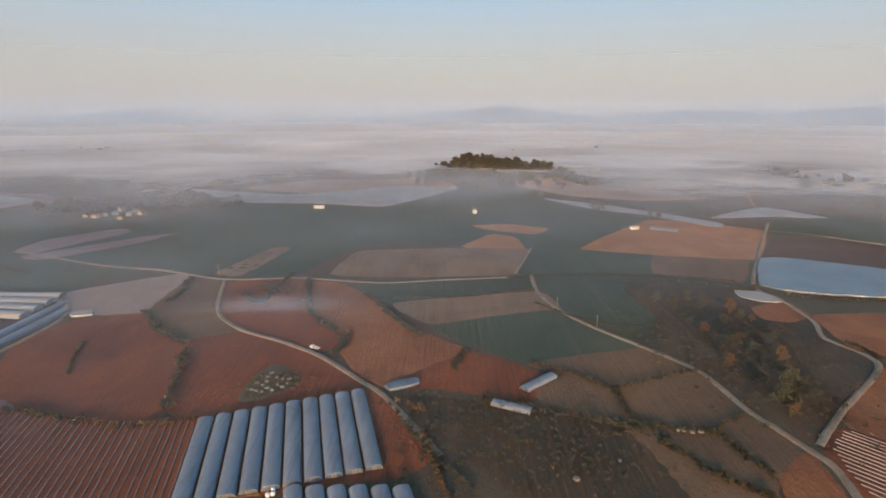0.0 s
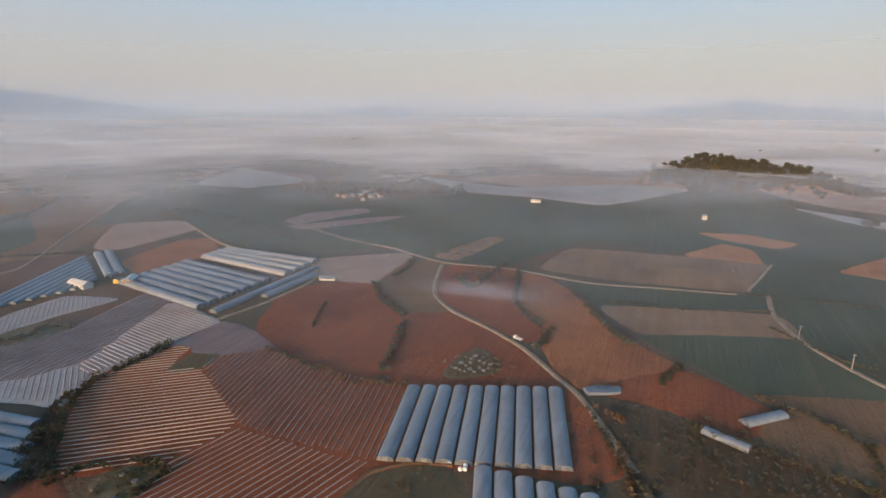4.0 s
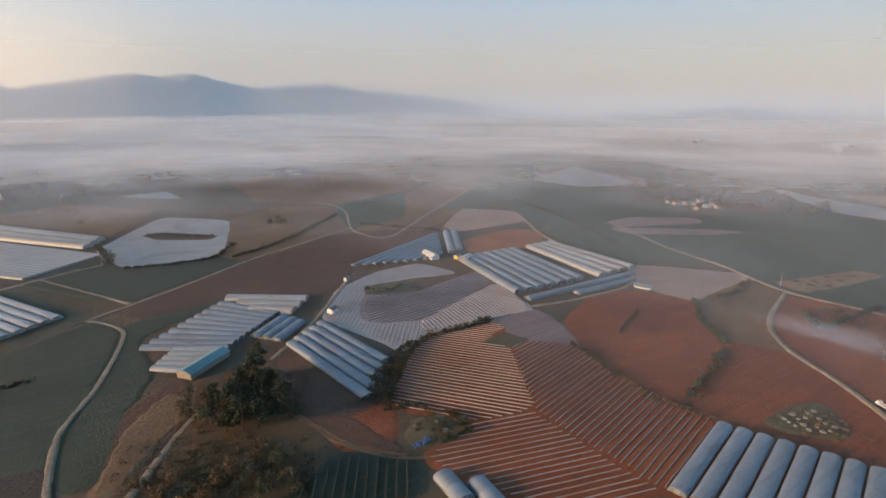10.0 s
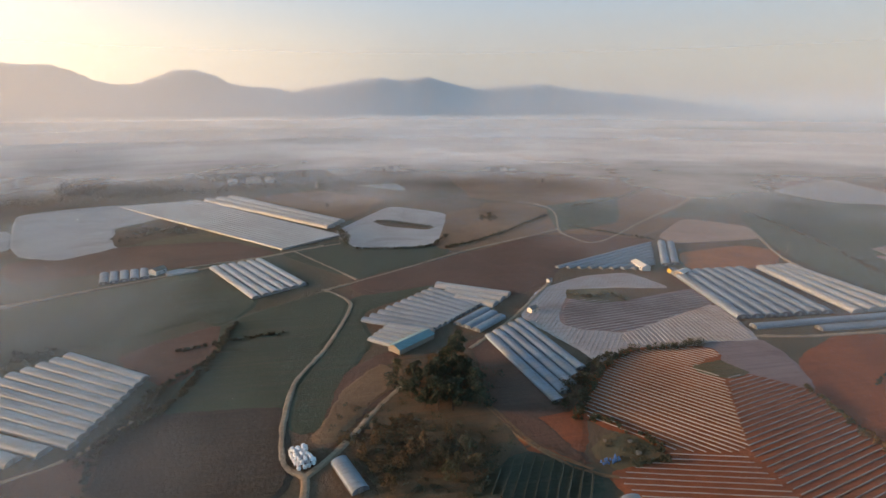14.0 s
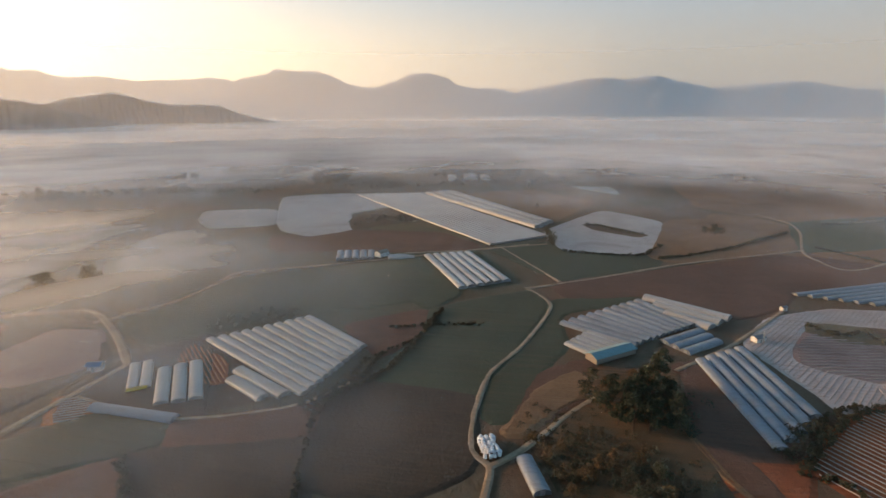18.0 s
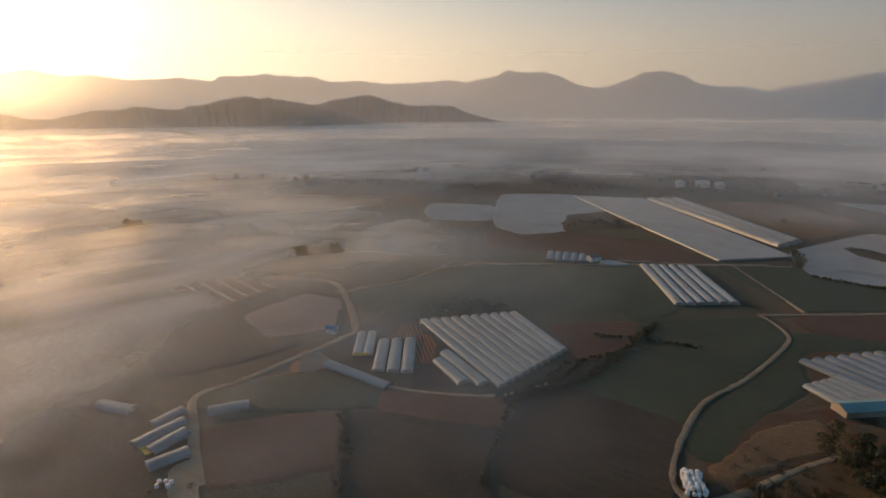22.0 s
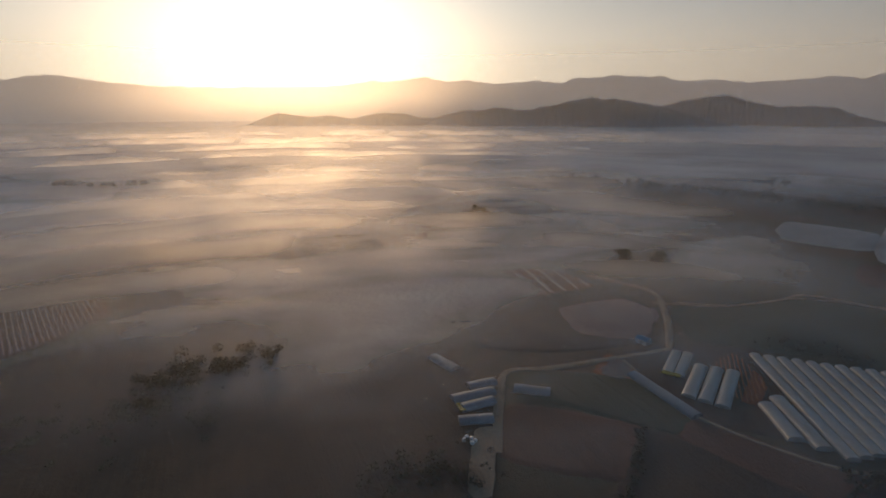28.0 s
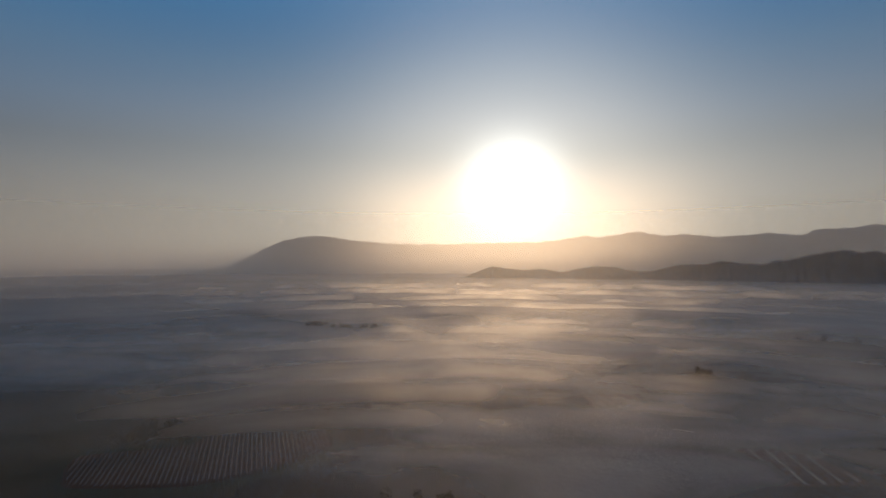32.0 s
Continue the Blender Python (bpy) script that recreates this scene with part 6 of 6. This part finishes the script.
for i, spot in enumerate(((452.8, 950.5), (551.9, 891.7), (577.0, 905.5), (615.8, 879.7), (663.4, 870.0), (516.2, 978.5))):
    house(spot, 30 * i, 9, 14, 4, 2, WHITE, (ROOF, RED_ROOF)[i % 2], "distant white house at the misty edge", "far houses")
house((120.5, 896.6), 10, 7, 8, 4, 1.8, WHITE, ROOF, "small white hut on the ridge")
house((-152.2, 664.5), 95, 4.5, 12, 2.4, 1.0, WHITE, WHITE, "white shed at the edge of the green field", "", "shed")
house((197.7, 553.6), 100, 3.5, 9, 2.4, 0.5, WHITE, WHITE, "white site cabin on the orange field", "", "cabin")
house((-259.7, 38.1), 38, 8, 26, 2.4, 1.5, CREAM, TEAL_FILM, "greenhouse with teal sheet roof and cream wall", "", "greenhouse_hall", False)
house((-367.0, 233.9), 85, 7, 18, 2.6, 1.6, WHITE, WHITE, "white rounded store beside the tunnels", "", "shed")
house((-343.2, 253.4), 30, 6, 12, 3.0, 1.2, CREAM, WHITE, "cream farm shed with pale roof", "", "shed")
house((-351.5, 249.9), 20, 3.5, 5, 2.4, 0.8, YELLOW, ROOF, "small yellow hut by the greenhouses", "", "hut")
house((-420.1, -126.1), 60, 7, 10, 3.2, 1.6, WHITE, CREAM, "white farmhouse by the track", "", "farmhouse")
house((-292.1, 116.6), 30, 4, 6, 2.5, 0.8, WHITE, ROOF, "small grey hut beside the path", "", "hut")
house((-345.7, 149.5), 30, 2.5, 3.5, 2.2, 0.6, WHITE, ROOF, "tiny white pump house", "", "hut")
house((-837.6, -17.3), 0, 4, 4, 7, 1.5, CREAM, CREAM, "pale tower of the reservoir dam", "", "tower", False)
house((-200.0, -199.6), 15, 4.5, 6, 2.6, 0.9, WHITE, BLUE_ROOF, "small white hut with blue sheet", "", "hut")
house((227.2, 550.0), 60, 10, 26, 0.6, 0.5, STEEL, BEIGE_FILM, "low pale sheet-covered bed on orange soil", "", "cold_frame", False)
house((38.4, 652.9), 0, 5, 7, 4.0, 0.8, STEEL, STEEL, "small open frame shed in the green field", "", "shed")

# ---- loose things ----
def bale_mesh(r, l):
    v, f = [], []
    prof = [(0.0, 0.0), (r * 0.8, 0.0), (r, l * 0.12), (r * 1.02, l * 0.5), (r, l * 0.88), (r * 0.8, l), (0.0, l)]
    n = 12
    for pr, z in prof:
        v += [(math.cos(2 * math.pi * k / n) * pr, math.sin(2 * math.pi * k / n) * pr, z) for k in range(n)]
    for j in range(len(prof) - 1):
        f += [(j * n + k, j * n + (k + 1) % n, (j + 1) * n + (k + 1) % n, (j + 1) * n + k) for k in range(n)]
    return v, f


WRAP = simple("white_wrap", (0.7, 0.71, 0.73), 0.4, spread=0.3, scale=2.5)
BALE = mesh("wrapped_bale", *bale_mesh(0.75, 1.3), WRAP, True)
BARREL = mesh("plastic_barrel", *bale_mesh(0.32, 0.95), BLUE, True)


def heap(me, name, label, category, group, spot, across, along, gap, heading, layers=1, seed=5):
    rng = random.Random(seed)
    for z in range(layers):
        for i in range(across - z):
            for j in range(along - z):
                if rng.random() < 0.14:
                    continue
                p = pose(0, 0, 0, 0, 0, heading) @ Vector(((i - (across - z - 1) / 2) * gap + rng.uniform(-0.4, 0.4), (j - (along - z - 1) / 2) * gap + rng.uniform(-0.4, 0.4), 0))
                x, y = spot[0] + p.x, spot[1] + p.y
                ob = new(name, me)
                ob.matrix_world = pose(x, y, height(x, y) + 0.3 + z * 1.28, rng.uniform(-4, 4), rng.uniform(-4, 4), rng.uniform(0, 360))
                tagged(ob, label, category, group)


heap(BALE, "wrapped_bale", "round fodder bale in white plastic wrap", "bale", "stack of wrapped bales", (-174.6, -14.0), 4, 7, 1.75, 110, 2, 4)
heap(BALE, "wrapped_bale", "white wrapped bale beside the farm road", "bale", "bales by the farm road", (-79.3, -158.0), 2, 3, 1.7, 30, 1, 9)
heap(BARREL, "plastic_barrel", "blue plastic barrel on red ground", "barrel", "blue barrels", (-150.6, 91.7), 3, 8, 1.0, 15, 1, 7)
heap(BALE, "plastic_sack", "white filled plastic sack near the tunnels", "sack", "sacks by the mound", (-55.7, 151.5), 2, 2, 1.9, 25, 1, 3)


def truck(spot, heading, label):
    x, y = spot
    ob = thing("pickup_truck", x, y, height(x, y) + LAYERS[0] + 0.15, label, "truck", "", heading)
    part("cab", *joined(box(-0.95, 0.95, 0.9, 2.6, 0.5, 1.3), box(-0.85, 0.85, 1.0, 2.3, 1.3, 2.0)), WHITE, ob)
    part("windscreen", *box(-0.8, 0.8, 2.31, 2.36, 1.35, 1.9), GLASS, ob)
    part("load_bed", *joined(box(-0.95, 0.95, -2.6, 0.85, 0.6, 0.75), box(-0.95, -0.88, -2.6, 0.85, 0.75, 1.2), box(0.88, 0.95, -2.6, 0.85, 0.75, 1.2), box(-0.88, 0.88, -2.6, -2.53, 0.75, 1.2)), WHITE, ob)
    for sx in (-0.85, 0.85):
        for sy in (-1.8, 1.7):
            v, f = bale_mesh(0.36, 0.24)
            wheel = part("wheel", [(sx - 0.12 + p[2], sy + p[0], 0.36 + p[1]) for p in v], f, RUBBER, ob)
            v, f = bale_mesh(0.2, 0.27)
            part("rim", [(sx - 0.135 + p[2], sy + p[0], 0.36 + p[1]) for p in v], f, STEEL, wheel)


truck((-65.2, 258.1), 62, "small white pickup truck on the dirt track")


def trailer(spot, heading, long):
    """A low farm trailer: deck boards, drawbar, side boards and four wheels."""
    x, y = spot
    ob = thing("farm_trailer", x, y, height(x, y) + LAYERS[0] + 0.1, "low yellow farm trailer with board sides", "trailer", "yellow trailers", heading)
    n = 5
    for k in range(n):
        part("deck_board", *box(-1.1 + 2.2 * k / n, -1.1 + 2.2 * (k + 0.92) / n, -long / 2, long / 2, 0.75, 0.82), YELLOW, ob)
    for sx in (-1.12, 1.12):
        part("side_board", *box(sx - 0.04, sx + 0.04, -long / 2, long / 2, 0.7, 1.25), YELLOW, ob)
    for sy in (-long / 2, long / 2):
        part("end_board", *box(-1.08, 1.08, sy - 0.04, sy + 0.04, 0.7, 1.2), YELLOW, ob)
    part("drawbar", *box(-0.06, 0.06, long / 2 + 0.05, long / 2 + 1.4, 0.5, 0.62), STEEL, ob, "grey steel drawbar")
    for sx in (-0.95, 0.95):
        for sy in (-long * 0.3, long * 0.3):
            v, f = bale_mesh(0.36, 0.24)
            part("wheel", [(sx - 0.12 + p[2], sy + p[0], 0.36 + p[1]) for p in v], f, RUBBER, ob, "black rubber wheel")


trailer((-185.8, -166.9), 34.0, 8.0)
trailer((-85.5, -178.8), -9.0, 5.5)


def slab(name, label, points, material, lift=0.5):
    return tagged(new(name, plot_mesh(name, points, material, LAYERS[0] + lift, None, 0.25, 0.3)), label, name.replace("_", " "))


slab("concrete_pad", "pale concrete pad beside the track", [(-229.4, 316.4), (-218.6, 320.0), (-213.9, 313.1), (-223.8, 310.0)], CONCRETE)
slab("tarpaulin", "crumpled grey-blue tarpaulin on the field edge", [(-25.6, 220.5), (-20.1, 225.0), (-11.8, 227.1), (-10.6, 223.0), (-17.2, 219.0), (-23.2, 217.0)], plastic("tarpaulin", (0.16, 0.19, 0.23), (0.05, 0.06, 0.07), 0.3, 0.6, 9.0), 0.6)
slab("plastic_heap", "long heap under pale plastic sheet by the track", [(-418.3, -120.2), (-423.4, -111.4), (-418.3, -97.8), (-411.7, -108.5), (-410.1, -117.0)], NET, 1.2)
slab("parking_yard", "pale trodden yard at the farm road", [(-84.0, -163.1), (-92.2, -161.4), (-72.9, -129.1), (-66.8, -133.7)], TRACK, 0.02)
slab("trodden_yard", "pale trodden yard with parked things", [(200.0, 356.5), (215.7, 353.4), (219.4, 334.0), (206.5, 333.8), (197.0, 343.5)], CONCRETE, 0.02)
for i, spot in enumerate(((62.0, 167.4), (69.1, 194.3), (44.6, 157.9), (92.1, 185.4), (95.0, 184.6), (98.4, 185.0), (90.1, 185.8), (-159.5, 104.2), (-152.8, 103.5), (-161.9, 95.3), (-75.8, 228.3), (-77.5, 218.8), (-69.7, 222.6), (-83.7, 217.3), (-83.4, 223.3), (-80.4, 221.3), (-80.1, 228.8), (-79.6, 232.6), (-73.7, 221.3), (-73.1, 226.8), (-69.9, 226.9), (-78.9, 215.4), (-74.7, 216.9), (-71.1, 219.9), (-81.4, 216.2), (-79.3, 224.7))):
    rng = random.Random(i)
    me = mesh("rock", *bale_mesh(0.6 + 0.25 * (i % 3), 0.7), ROCK)
    for v in me.vertices:
        v.co += Vector((rng.uniform(-0.15, 0.15), rng.uniform(-0.15, 0.15), rng.uniform(-0.12, 0.12)))
    ob = new("rock", me)
    ob.matrix_world = pose(*spot, height(*spot) + 0.25, 0, 0, 50 * i)
    tagged(ob, "pale weathered rock among dry grass", "rock", "rocks in the grass")


def pole(spot, tall=8.5, heading=0):
    x, y = spot
    ob = thing("utility_pole", x, y, height(x, y), "slim grey concrete utility pole beside the track", "pole", "utility poles", heading)
    part("post", *limb((0, 0, -0.5), (0, 0, tall), 0.17, 0.11, 8), CONCRETE, ob)
    part("crossarm", *box(-0.9, 0.9, -0.06, 0.06, tall - 0.7, tall - 0.55), STEEL, ob)
    for k in (-0.8, 0, 0.8):
        part("insulator", *box(k - 0.06, k + 0.06, -0.06, 0.06, tall - 0.54, tall - 0.3), WHITE, ob)


for i, spot in enumerate(((-374.6, 373.7), (-168.2, 393.6), (-446.7, 391.1), (-288.1, 117.7), (69.7, 314.4), (86.2, 286.0), (-487.7, 7.4), (-876.7, -18.0), (-363.7, -340.5))):
    pole(spot, 8.5, 40 * i)
house((-338.6, -461.3), 80, 8, 60, 3, 1.2, STEEL, BEIGE_FILM, "long low shed half hidden in mist", "", "shed", False)
mist("thin streak of mist drifting over a red field", 4, mist_material("streak", 4, 30, 0.3, 0.03, 0.3, 0.7, centre=(-111.4, 317.9), squash=(0.5, 1.4), stretch=(0.4, 1.0), inward=True, thin=0.1), reach=90, cell=6, centre=(-111.4, 317.9), wave=1.0)
